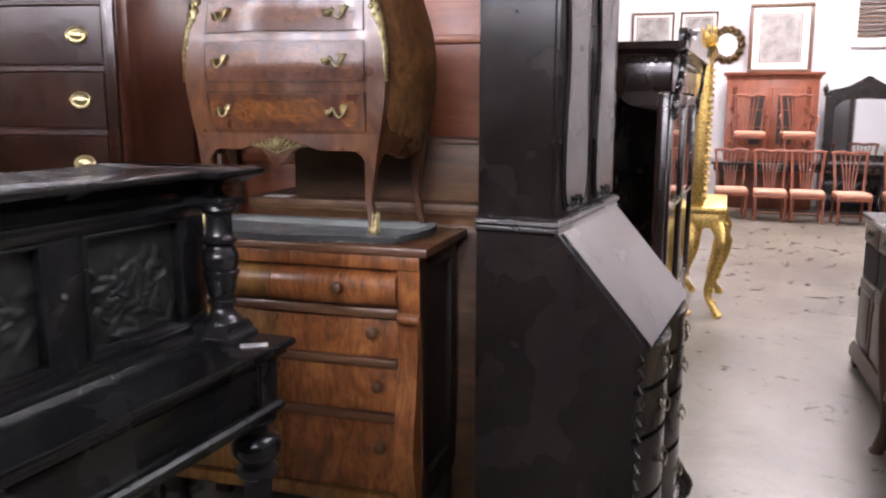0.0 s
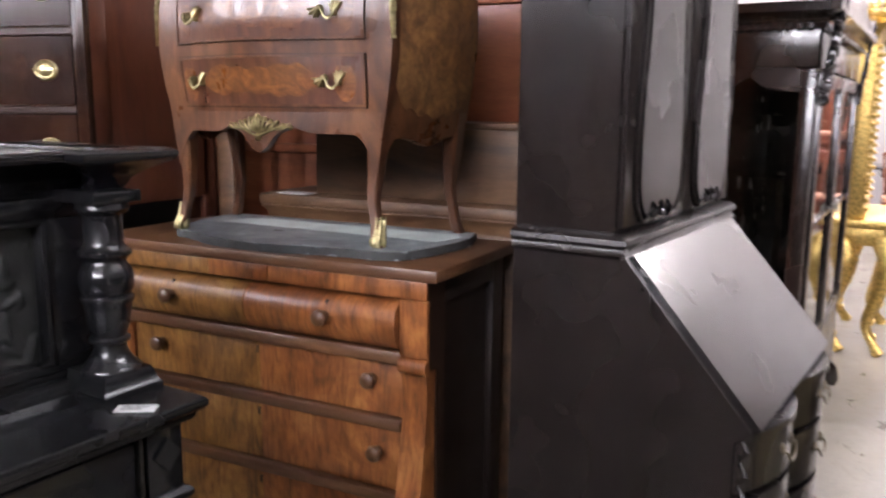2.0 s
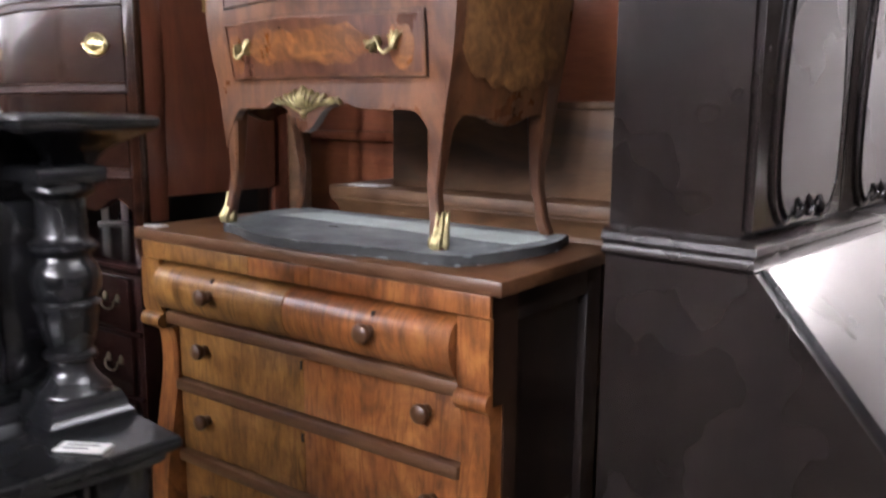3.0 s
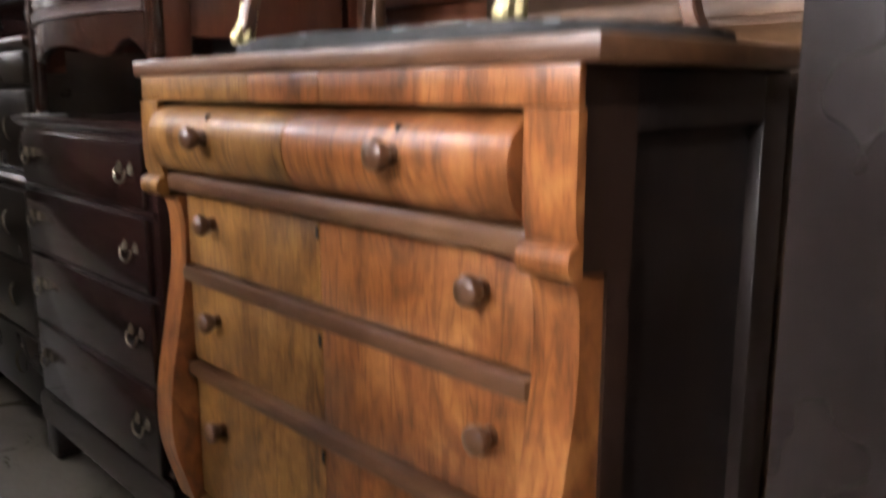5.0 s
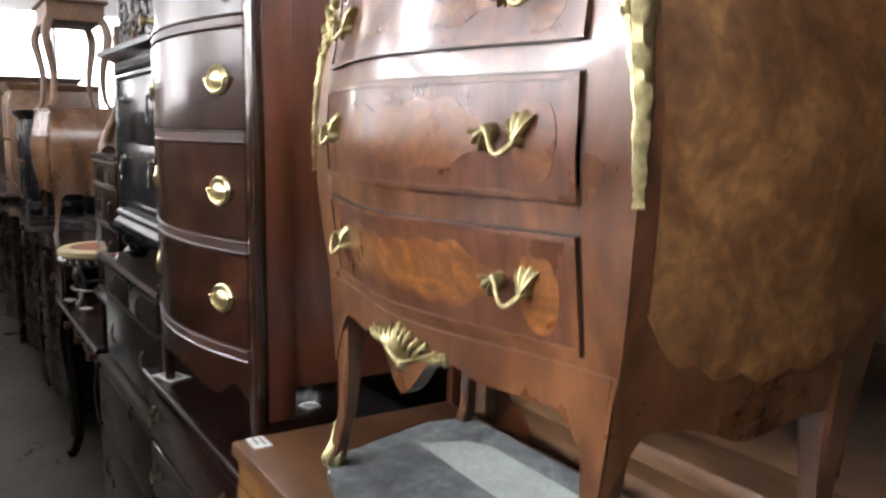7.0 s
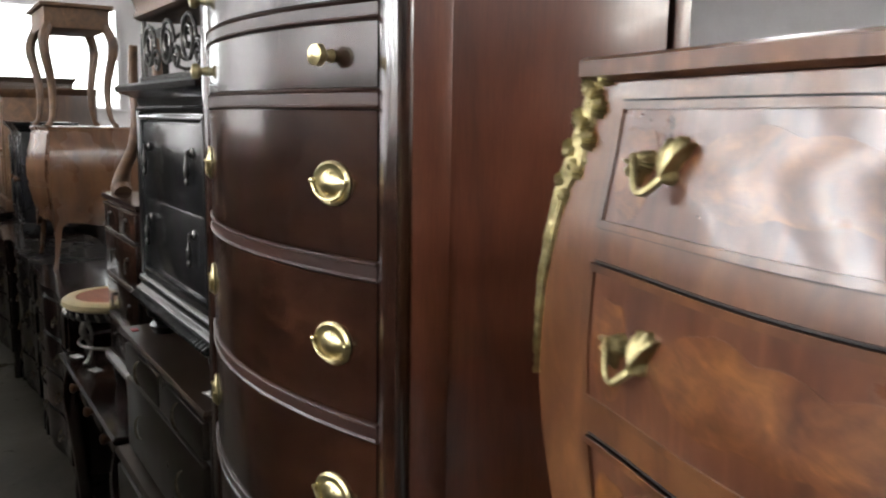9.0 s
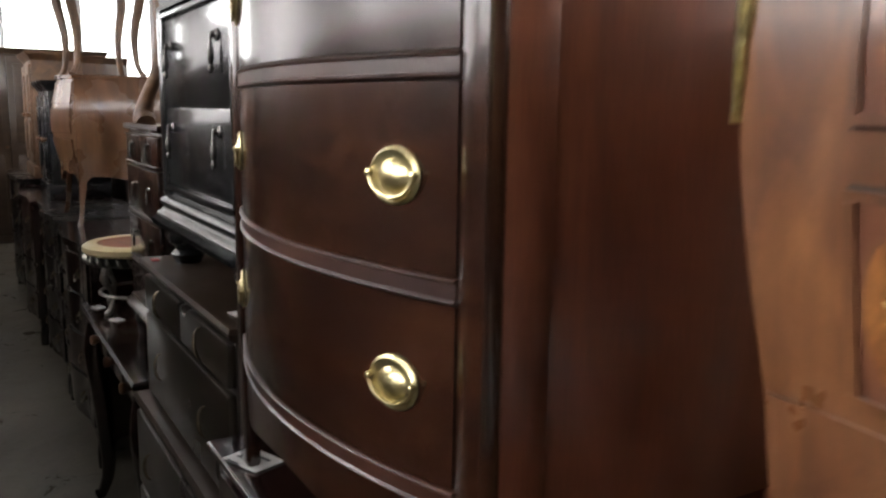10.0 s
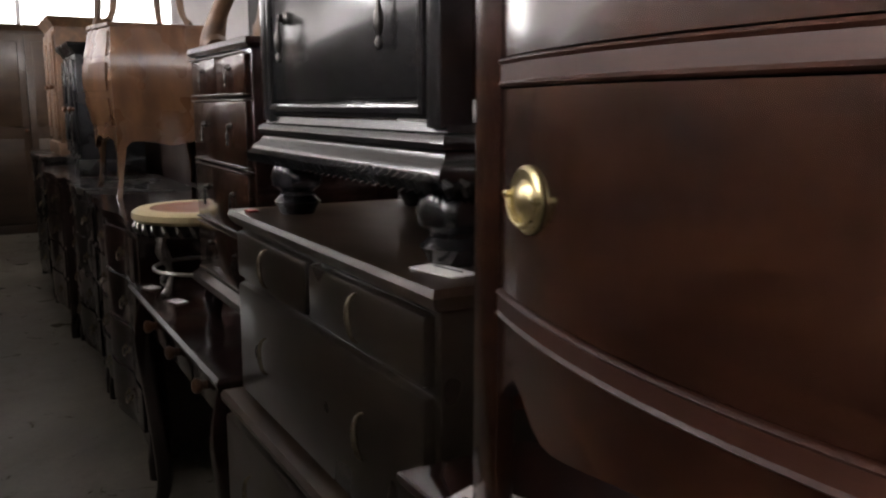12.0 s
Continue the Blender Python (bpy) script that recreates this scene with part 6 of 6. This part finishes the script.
# ---- across the aisle ----
def aisle_sideboard():
    th = thing("oak_sideboard", 1.57, 5.13, 0, -90, "dark oak sideboard with drawers and panelled doors", "sideboard")
    W, D = 0.56, 0.46
    part("top", nb(-W - 0.02, W + 0.02, -0.02, D, 0.815, 0.845, bev=0.005), DARKMAHOG, th)
    part("case", nb(-W, W, 0.01, D, 0.12, 0.816, bev=0.003), BLACKOAK, th)
    for k in range(3):
        a = -W + 0.03 + k * 0.365
        d = part("drawer", nb(a, a + 0.335, -0.004, 0.02, 0.70, 0.80, bev=0.006), FARBROWN, th)
        part("bail_pull", drop_bail(bmesh.new(), a + 0.167, 0.755, -0.004), PEWTER, d)
        # dark sheet on the solid case front paints the shade of a shelf
        part("niche_shade", nb(a, a + 0.335, 0.004, 0.012, 0.52, 0.69), SHADOWBOX, th, "dark sheet painting the shade of an open shelf")
        d = part("door", nb(a, a + 0.335, -0.004, 0.02, 0.16, 0.50, bev=0.006), FARBROWN, th)
        part("panel", nb(a + 0.05, a + 0.285, -0.010, 0.0, 0.21, 0.45, bev=0.008), FARBROWN, d)
        part("hinge", nb(a + 0.004, a + 0.02, -0.012, 0.0, 0.40, 0.45, bev=0.002), PEWTER, d)
    part("plinth", mould(bmesh.new(), -W, W, 0.01, D, [(-0.01, 0.06), (0.03, 0.06), (0.03, 0.10), (0.014, 0.14), (-0.01, 0.14)]), FARBROWN, th)
    for sx in (-1, 1):
        for yy in (0.03, D - 0.06):
            part("foot", nb(sx * (W - 0.02) - 0.04, sx * (W - 0.02) + 0.04, yy - 0.04, yy + 0.04, 0, 0.062, bev=0.01), BLACKOAK, th)
    return th


aisle_sideboard()


def pale_commode():
    th = thing("pale_commode", 1.49, 3.95, 0, -90, "pale painted serpentine commode with a white marble top", "commode")
    W, D = 0.48, 0.44

    def outline(g):
        f = [(-W + 2 * W * i / 24, -g - 0.035 * math.sin(math.pi * i / 24) - 0.015 * math.cos(4 * math.pi * i / 24)) for i in range(25)]
        return [(p[0] * (1 + g / W), p[1]) for p in f] + [(W + g, D), (-W - g, D)]
    part("case", prism(bmesh.new(), outline(0.0), "z", 0.16, 0.745), CREAM, th)
    part("marble_top", prism(bmesh.new(), outline(0.025), "z", 0.747, 0.775), MATBOARD, th, "white marble top with moulded edge")
    for a, b2 in ((0.20, 0.45), (0.47, 0.73)):
        d = part("drawer", prism(bmesh.new(), [(p[0] * 0.86, p[1]) for p in outline(0.008)], "z", a, b2), CREAM, th)
        for s in (-1, 1):
            put_rococo(d, pose(s * 0.25, -0.055, (a + b2) / 2))
    for sx in (-1, 1):
        for yy in (0.0, D - 0.06):
            pts = smooth_path([(sx * (W - 0.01), yy - 0.01, 0.74), (sx * (W + 0.012), yy - 0.03, 0.62), (sx * (W + 0.004), yy - 0.02, 0.36), (sx * (W - 0.01), yy, 0.14), (sx * (W + 0.01), yy - 0.025, 0.02), (sx * (W + 0.015), yy - 0.03, 0.0)], 4)
            part("leg", tube(bmesh.new(), pts, [float(np.interp(k, [0, 4, 12, 17, 20], [0.04, 0.045, 0.032, 0.026, 0.034])) for k in range(len(pts))], 10), FARBROWN, th)
    return th


pale_commode()


# ---- far end: chairs, table, cabinet, mirror, pictures ----
def dining_chair(x, y, z, rz, arms=False):
    th = thing("dining_chair", x, y, z, rz, "red-brown slat-back dining chair with a peach upholstered seat", "chair", "dining chairs at the far wall")
    W, H = 0.19, 0.84
    part("seat", nb(-W, W, -0.18, 0.17, 0.335, 0.385, bev=0.02), SEATING, th, "peach upholstered seat")
    part("seat_rail", nb(-W - 0.006, W + 0.006, -0.186, 0.176, 0.29, 0.337, bev=0.006), REDWOOD, th)
    for sx in (-1, 1):
        part("front_leg", tube(bmesh.new(), [(sx * (W - 0.02), -0.16, 0.30), (sx * (W - 0.02), -0.16, 0.0)], [0.02, 0.013], 8), REDWOOD, th)
        part("back_post", tube(bmesh.new(), smooth_path([(sx * (W - 0.02), 0.22, 0.0), (sx * (W - 0.03), 0.16, 0.33), (sx * (W - 0.02), 0.19, 0.6), (sx * W, 0.23, H)], 4), 0.016, 8), REDWOOD, th)
        if arms:
            part("arm", tube(bmesh.new(), smooth_path([(sx * (W - 0.01), 0.2, 0.60), (sx * (W + 0.03), 0.02, 0.57), (sx * (W + 0.03), -0.08, 0.55), (sx * W, -0.1, 0.36)], 4), 0.014, 8), REDWOOD, th)
    part("crest_rail", tube(bmesh.new(), smooth_path([(-W - 0.02, 0.235, H - 0.005), (-W * 0.5, 0.235, H + 0.01), (0, 0.235, H - 0.006), (W * 0.5, 0.235, H + 0.01), (W + 0.02, 0.235, H - 0.005)], 4), 0.02, 8), REDWOOD, th)
    for k in range(5):
        u = -1 + 0.5 * k
        part("back_slat", tube(bmesh.new(), [(u * 0.05, 0.17, 0.38), (u * 0.075, 0.2, 0.6), (u * 0.11, 0.232, H - 0.01)], [0.007, 0.009, 0.008], 6), REDWOOD, th)
    part("stretcher", tube(bmesh.new(), [(-W + 0.02, -0.16, 0.12), (W - 0.02, -0.16, 0.12)], 0.009, 6), REDWOOD, th)
    return th


first = dining_chair(1.59, 11.78, 0, 0)
for cx, cy, rz in ((1.14, 11.95, 3), (2.01, 11.75, -2), (2.50, 11.70, 3), (3.06, 11.8, -4)):
    copy_thing(first, pose(cx, cy, 0, 0, 0, rz))
th = thing("dining_table", 2.02, 12.55, 0, 0, "long dark dining table behind a row of chairs", "table")
th.matrix_basis = th.matrix_basis @ Matrix.Diagonal((1, 1, 1.14, 1))
part("top", nb(-1.2, 1.2, -0.42, 0.42, 0.575, 0.605, bev=0.006), DARKMAHOG, th)
part("apron", nb(-1.1, 1.1, -0.34, 0.34, 0.50, 0.577, bev=0.004), DARKMAHOG, th)
for sx in (-1, 1):
    for sy in (-1, 1):
        part("leg", lathe(bmesh.new(), [(0.002, 0), (0.02, 0), (0.035, 0.05), (0.02, 0.08), (0.04, 0.3), (0.025, 0.42), (0.04, 0.45), (0.04, 0.505), (0.002, 0.505)], sx * 1.0, sy * 0.3, 14), DARKMAHOG, th)
armchair = dining_chair(1.34, 12.42, 0.6902, 0, True)
copy_thing(armchair, pose(1.92, 12.42, 0.6902, 0, 0, 4))


def red_cabinet():
    th = thing("red_cabinet", 1.64, 13.0, 0, 0, "carved red-brown wooden cabinet with two glazed doors", "cabinet")
    th.matrix_basis = th.matrix_basis @ Matrix.Diagonal((1, 1, 1.055, 1))
    W, D = 0.58, 0.4
    part("case", nb(-W, W, 0.02, D, 0, 1.68, bev=0.004), REDWOOD, th)
    part("cornice", mould(bmesh.new(), -W, W, 0.02, D, [(-0.02, 1.66), (0.01, 1.66), (0.02, 1.70), (0.05, 1.72), (0.055, 1.75), (-0.02, 1.75)]), REDWOOD, th)
    for k in range(2):
        a = -0.34 + 0.345 * k
        dr = part("door", nb(a, a + 0.335, 0.0, 0.03, 0.75, 1.56, bev=0.006), REDWOOD, th)
        # no inside is built; its darkness is put into the pane's colour
        part("pane", nb(a + 0.07, a + 0.265, -0.004, 0.0, 0.84, 1.48), SHADOWBOX, dr, "pane painted with the dark inside")
        for zz in (1.05, 1.27):
            part("glazing_bar", nb(a + 0.07, a + 0.265, -0.008, -0.004, zz, zz + 0.012), REDWOOD, dr)
    for sx in (-1, 1):
        bm = bmesh.new()
        rnd = random.Random(2)
        for k in range(16):
            leaf(bm, sx * 0.47 + rnd.uniform(-0.05, 0.05), 0.8 + 0.05 * k, rnd.uniform(0, 6.28), 0.05, 0.012)
        part("carving", bm, REDWOOD, th, "carved leaf pilaster")
    return th


red_cabinet()


def framed_picture(x, z0, w, h, y, lean, label, frame_mat, fw=0.05, mat=0.10):
    th = thing("framed_picture", x, y, z0, 0, label, "picture", "pictures on the far wall")
    th.matrix_basis = pose(x, y, z0, -lean, 0, 0)

    def border(x0, x1, lo, hi, wd, y0, y1, bev):
        bm = bmesh.new()
        for a, b2, c, d in ((x0, x1, lo, lo + wd), (x0, x1, hi - wd, hi), (x0, x0 + wd, lo + wd, hi - wd), (x1 - wd, x1, lo + wd, hi - wd)):
            box(bm, a, b2, y0, y1, c, d, bev=bev)
        return bm
    part("picture_frame", border(-w / 2, w / 2, 0, h, fw, -0.03, 0.0, 0.008), frame_mat, th)
    part("mount", nb(-w / 2 + fw, w / 2 - fw, -0.012, -0.004, fw, h - fw), MATBOARD, th)
    m = fw + mat
    part("fillet", border(-w / 2 + m - 0.02, w / 2 - m + 0.02, m - 0.02, h - m + 0.02, 0.014, -0.0145, -0.0115, 0.001), OLDPLANK, th, "thin brown line round the print")
    part("print", nb(-w / 2 + m, w / 2 - m, -0.0135, -0.011, m, h - m), PRINT, th, "faded landscape print")
    return th


framed_picture(1.72, 1.848, 0.82, 0.93, 13.32, 3, "large framed print leaning on top of the red cabinet", DRESSERTOP, 0.05, 0.11)
framed_picture(0.0, 2.0, 0.60, 0.72, 13.6, 0, "framed pale print hanging on the white wall", OLDPLANK, 0.03, 0.06)
framed_picture(0.64, 2.0, 0.52, 0.72, 13.6, 0, "framed pale print hanging on the white wall", OLDPLANK, 0.03, 0.06)


def mirror_dresser():
    th = thing("mirror_dresser", 2.86, 13.0, 0, 0, "dark dresser with a tall arched mirror and carved pediment", "dresser")
    th.matrix_basis = th.matrix_basis @ Matrix.Diagonal((1, 1, 1.04, 1))
    W = 0.52
    part("case", nb(-W, W, 0.0, 0.4, 0, 0.62, bev=0.005), BLACKOAK, th)
    for k in range(3):
        part("drawer", nb(-W + 0.03, W - 0.03, -0.012, 0.02, 0.06 + 0.18 * k, 0.22 + 0.18 * k, bev=0.006), BLACKOAK, th)
    ped = [(-W, 0.62), (W, 0.62), (W, 1.48), (W - 0.05, 1.55)] + curve2([(W - 0.05, 1.55), (0.25, 1.60), (0.1, 1.68), (0, 1.73), (-0.1, 1.68), (-0.25, 1.60), (-W + 0.05, 1.55)], 4)[1:] + [(-W, 1.48)]
    part("mirror_frame", prism(bmesh.new(), ped, "y", 0.28, 0.34), BLACKOAK, th, "carved mirror frame with pediment")
    gl = [(-0.4, 0.72), (0.4, 0.72), (0.4, 1.32)] + curve2([(0.4, 1.32), (0.28, 1.42), (0, 1.44), (-0.28, 1.42), (-0.4, 1.32)], 4)[1:]
    part("mirror_glass", prism(bmesh.new(), gl, "y", 0.272, 0.279), MIRROR, th, "arched mirror glass")
    for sx in (-1, 1):
        part("finial", lathe(bmesh.new(), [(0.002, 0), (0.03, 0.0), (0.02, 0.04), (0.04, 0.07), (0.03, 0.11), (0.012, 0.14), (0.002, 0.16)], sx * W, 0.31, 12, 1.48), BLACKOAK, th)
    return th


mirror_dresser()


def round_wall_mirror(x, y, z):
    th = thing("wall_mirror", x, y, z, 0, "small round mirror in a carved gilt frame on the wall", "mirror")
    bm = bmesh.new()
    for k in range(14):
        a = 6.28318 * k / 14
        leaf(bm, 0.17 * math.cos(a), 0.20 * math.sin(a), a, 0.085, -0.01)
    part("carved_frame", bm, OLDGILT, th)
    part("glass", prism(bmesh.new(), [(0.12 * math.cos(6.28318 * k / 24), 0.15 * math.sin(6.28318 * k / 24)) for k in range(24)], "y", -0.028, -0.018), MIRROR, th)
    return th


round_wall_mirror(1.04, 13.6, 2.25)
th = thing("window_1", 3.10, 13.6, 2.19, 0, "white wooden shutter window high on the wall", "window", "", "structure")
part("window_frame", nb(-0.46, 0.46, -0.06, 0.0, 0.0, 0.12, bev=0.006), MATBOARD, th)
for sx in (-0.46, 0.0, 0.40):
    part("window_stile", nb(sx, sx + 0.06, -0.06, 0.0, 0.12, 1.0, bev=0.006), MATBOARD, th)
for k in range(14):
    part("slat", nb(-0.40, 0.40, -0.05, -0.015, 0.14 + 0.06 * k, 0.168 + 0.06 * k, bev=0.004), OLDPLANK, th)


# ---- the long dark row ----
def serpentine_chest(x, y, h, label, mat, W=0.48, D=0.44):
    th = thing("serpentine_chest", x, y, 0, 0, label, "chest of drawers")

    def outline(g):
        f = [(-W + 2 * W * i / 24, -g - 0.03 * math.sin(math.pi * i / 24) - 0.012 * math.cos(4 * math.pi * i / 24)) for i in range(25)]
        return f + [(W, D), (-W, D)]
    part("case", prism(bmesh.new(), outline(0), "z", 0.12, h - 0.03), mat, th)
    part("top", prism(bmesh.new(), [(p[0] * 1.03, p[1]) for p in outline(0.02)], "z", h - 0.028, h), mat, th)
    n = 4
    for k in range(n):
        a, b2 = 0.15 + (h - 0.2) * k / n, 0.15 + (h - 0.2) * (k + 1) / n
        d = part("drawer", prism(bmesh.new(), [(p[0] * 0.9, p[1]) for p in outline(0.01)], "z", a + 0.01, b2 - 0.01), mat, th)
        for s in (-1, 1):
            part("bail_pull", drop_bail(bmesh.new(), s * 0.24, (a + b2) / 2, -0.03), DULLBRASS, d)
    for sx in (-1, 1):
        for yy in (0.03, D - 0.05):
            part("foot", tube(bmesh.new(), [(sx * (W - 0.03), yy, 0.13), (sx * (W - 0.02), yy - 0.02, 0.06), (sx * (W - 0.015), yy - 0.02, 0.0)], [0.04, 0.03, 0.028], 10), mat, th)
    return th


serpentine_chest(-4.42, 3.14, 0.905, "dark red mahogany serpentine chest in the long row", DARKMAHOG)
bombe_commode(-5.02, 3.18, 0.905, 0, "walnut bombe commode stacked on another piece in the row", FARCOMMODE, FARCOMMODE, FARCOMMODE, FARCOMMODE, False, False, 0.46, 0.02)
serpentine_chest(-5.46, 3.14, 0.9, "dark serpentine chest further along the row", BLACKOAK, 0.5)
serpentine_chest(-6.5, 3.1, 0.9, "dark brown chest far along the row", DARKMAHOG, 0.5)
serpentine_chest(-7.6, 3.1, 0.95, "dark chest far along the row", BLACKOAK, 0.5)


def cabriole_table(x, y, z, label, mat, W=0.24, D=0.22, H=0.6):
    th = thing("cabriole_table", x, y, z, 0, label, "table")
    part("top", nb(-W - 0.02, W + 0.02, -D - 0.02, D + 0.02, H - 0.02, H, bev=0.006), mat, th)
    part("apron", nb(-W, W, -D, D, H - 0.12, H - 0.019, bev=0.004), mat, th)
    for sx in (-1, 1):
        for sy in (-1, 1):
            pts = smooth_path([(sx * (W - 0.02), sy * (D - 0.02), H - 0.1), (sx * (W + 0.01), sy * (D + 0.01), H - 0.2), (sx * (W - 0.02), sy * (D - 0.02), H * 0.35), (sx * (W - 0.015), sy * (D - 0.015), 0.06), (sx * (W + 0.01), sy * (D + 0.01), 0.0)], 4)
            part("leg", tube(bmesh.new(), pts, [float(np.interp(k, [0, 4, 10, 14, 16], [0.024, 0.026, 0.016, 0.012, 0.018])) for k in range(len(pts))], 8), mat, th)
    return th


cabriole_table(-5.02, 3.36, 1.615, "small light cabriole-leg table stacked on the far commode", OLDPLANK, 0.25, 0.15)


def far_cabinet(x, y, z, w, d, h, rz, label, mat, cols=2):
    th = thing("far_cabinet", x, y, z, rz, label, "cabinet")
    part("case", nb(-w / 2, w / 2, 0.01, d, 0.08, h - 0.05, bev=0.004), mat, th)
    part("plinth", nb(-w / 2 - 0.015, w / 2 + 0.015, -0.01, d, 0, 0.085, bev=0.006), mat, th)
    part("cornice", mould(bmesh.new(), -w / 2, w / 2, 0.01, d, [(-0.02, h - 0.06), (0.006, h - 0.06), (0.014, h - 0.04), (0.035, h - 0.02), (0.04, h), (-0.02, h)]), mat, th)
    for k in range(cols):
        a = -w / 2 + 0.02 + (w - 0.04) * k / cols
        b2 = a + (w - 0.04) / cols - 0.01
        dr = part("door", nb(a, b2, -0.006, 0.02, 0.11, h - 0.09, bev=0.005), mat, th)
        part("panel", nb(a + 0.06, b2 - 0.06, -0.014, -0.004, 0.18, h * 0.46, bev=0.008), mat, dr)
        part("panel", nb(a + 0.06, b2 - 0.06, -0.014, -0.004, h * 0.52, h - 0.16, bev=0.008), mat, dr)
        part("knob", KNOB, None, dr, "", pose(b2 - 0.03, -0.006, h * 0.5) @ FRONT)
    return th


far_cabinet(-6.4, 3.2, 0.9, 0.6, 0.35, 0.72, 0, "black carved cabinet stacked far along the row", EBONY)
far_cabinet(-7.5, 3.2, 0.95, 0.7, 0.35, 0.9, 0, "light brown cabinet stacked far along the row", OLDPLANK)
far_cabinet(-10.4, 2.75, 0, 2.9, 0.6, 2.06, 90, "large dark brown wardrobe closing the end of the aisle", CHESTTOP, 3)
far_cabinet(-9.0, 3.6, 0, 1.0, 0.5, 1.9, 0, "brown wardrobe far along the row", FARBROWN)

# Added backing: hides the white wall so gaps in the row stay dark.
solid("dark_backing", nb(-9.6, -1.3, 3.64, 3.68, 0, 1.2), DARKSIDE, "dark boards added behind the row to darken its gaps", "wall", "structure")

# ---- back row seen over the commode ----
def bed_posts(x, y):
    th = thing("four_post_bed", x, y, 0, 0, "dark four-post bed frame seen behind the row", "bed")
    for sx in (-0.75, 0.75):
        for sy in (0.0, 1.9):
            part("post", lathe(bmesh.new(), [(0.003, 0), (0.045, 0), (0.045, 0.9), (0.03, 0.95), (0.05, 1.05), (0.03, 1.15), (0.036, 1.5), (0.025, 1.9), (0.045, 1.95), (0.03, 2.0), (0.02, 2.06), (0.003, 2.1)], sx, sy, 14), BLACKOAK, th)
    for sy in (0.0, 1.9):
        part("rail", nb(-0.75, 0.75, sy - 0.03, sy + 0.03, 1.98, 2.05, bev=0.006), BLACKOAK, th)
        part("bed_rail", nb(-0.75, 0.75, sy - 0.02, sy + 0.02, 0.25, 0.45, bev=0.006), BLACKOAK, th)
    for sx in (-0.75, 0.75):
        part("rail", nb(sx - 0.03, sx + 0.03, 0, 1.9, 1.98, 2.05, bev=0.006), BLACKOAK, th)
        part("bed_rail", nb(sx - 0.02, sx + 0.02, 0, 1.9, 0.25, 0.45, bev=0.006), BLACKOAK, th)
    return th


bed_posts(-2.6, 6.3)
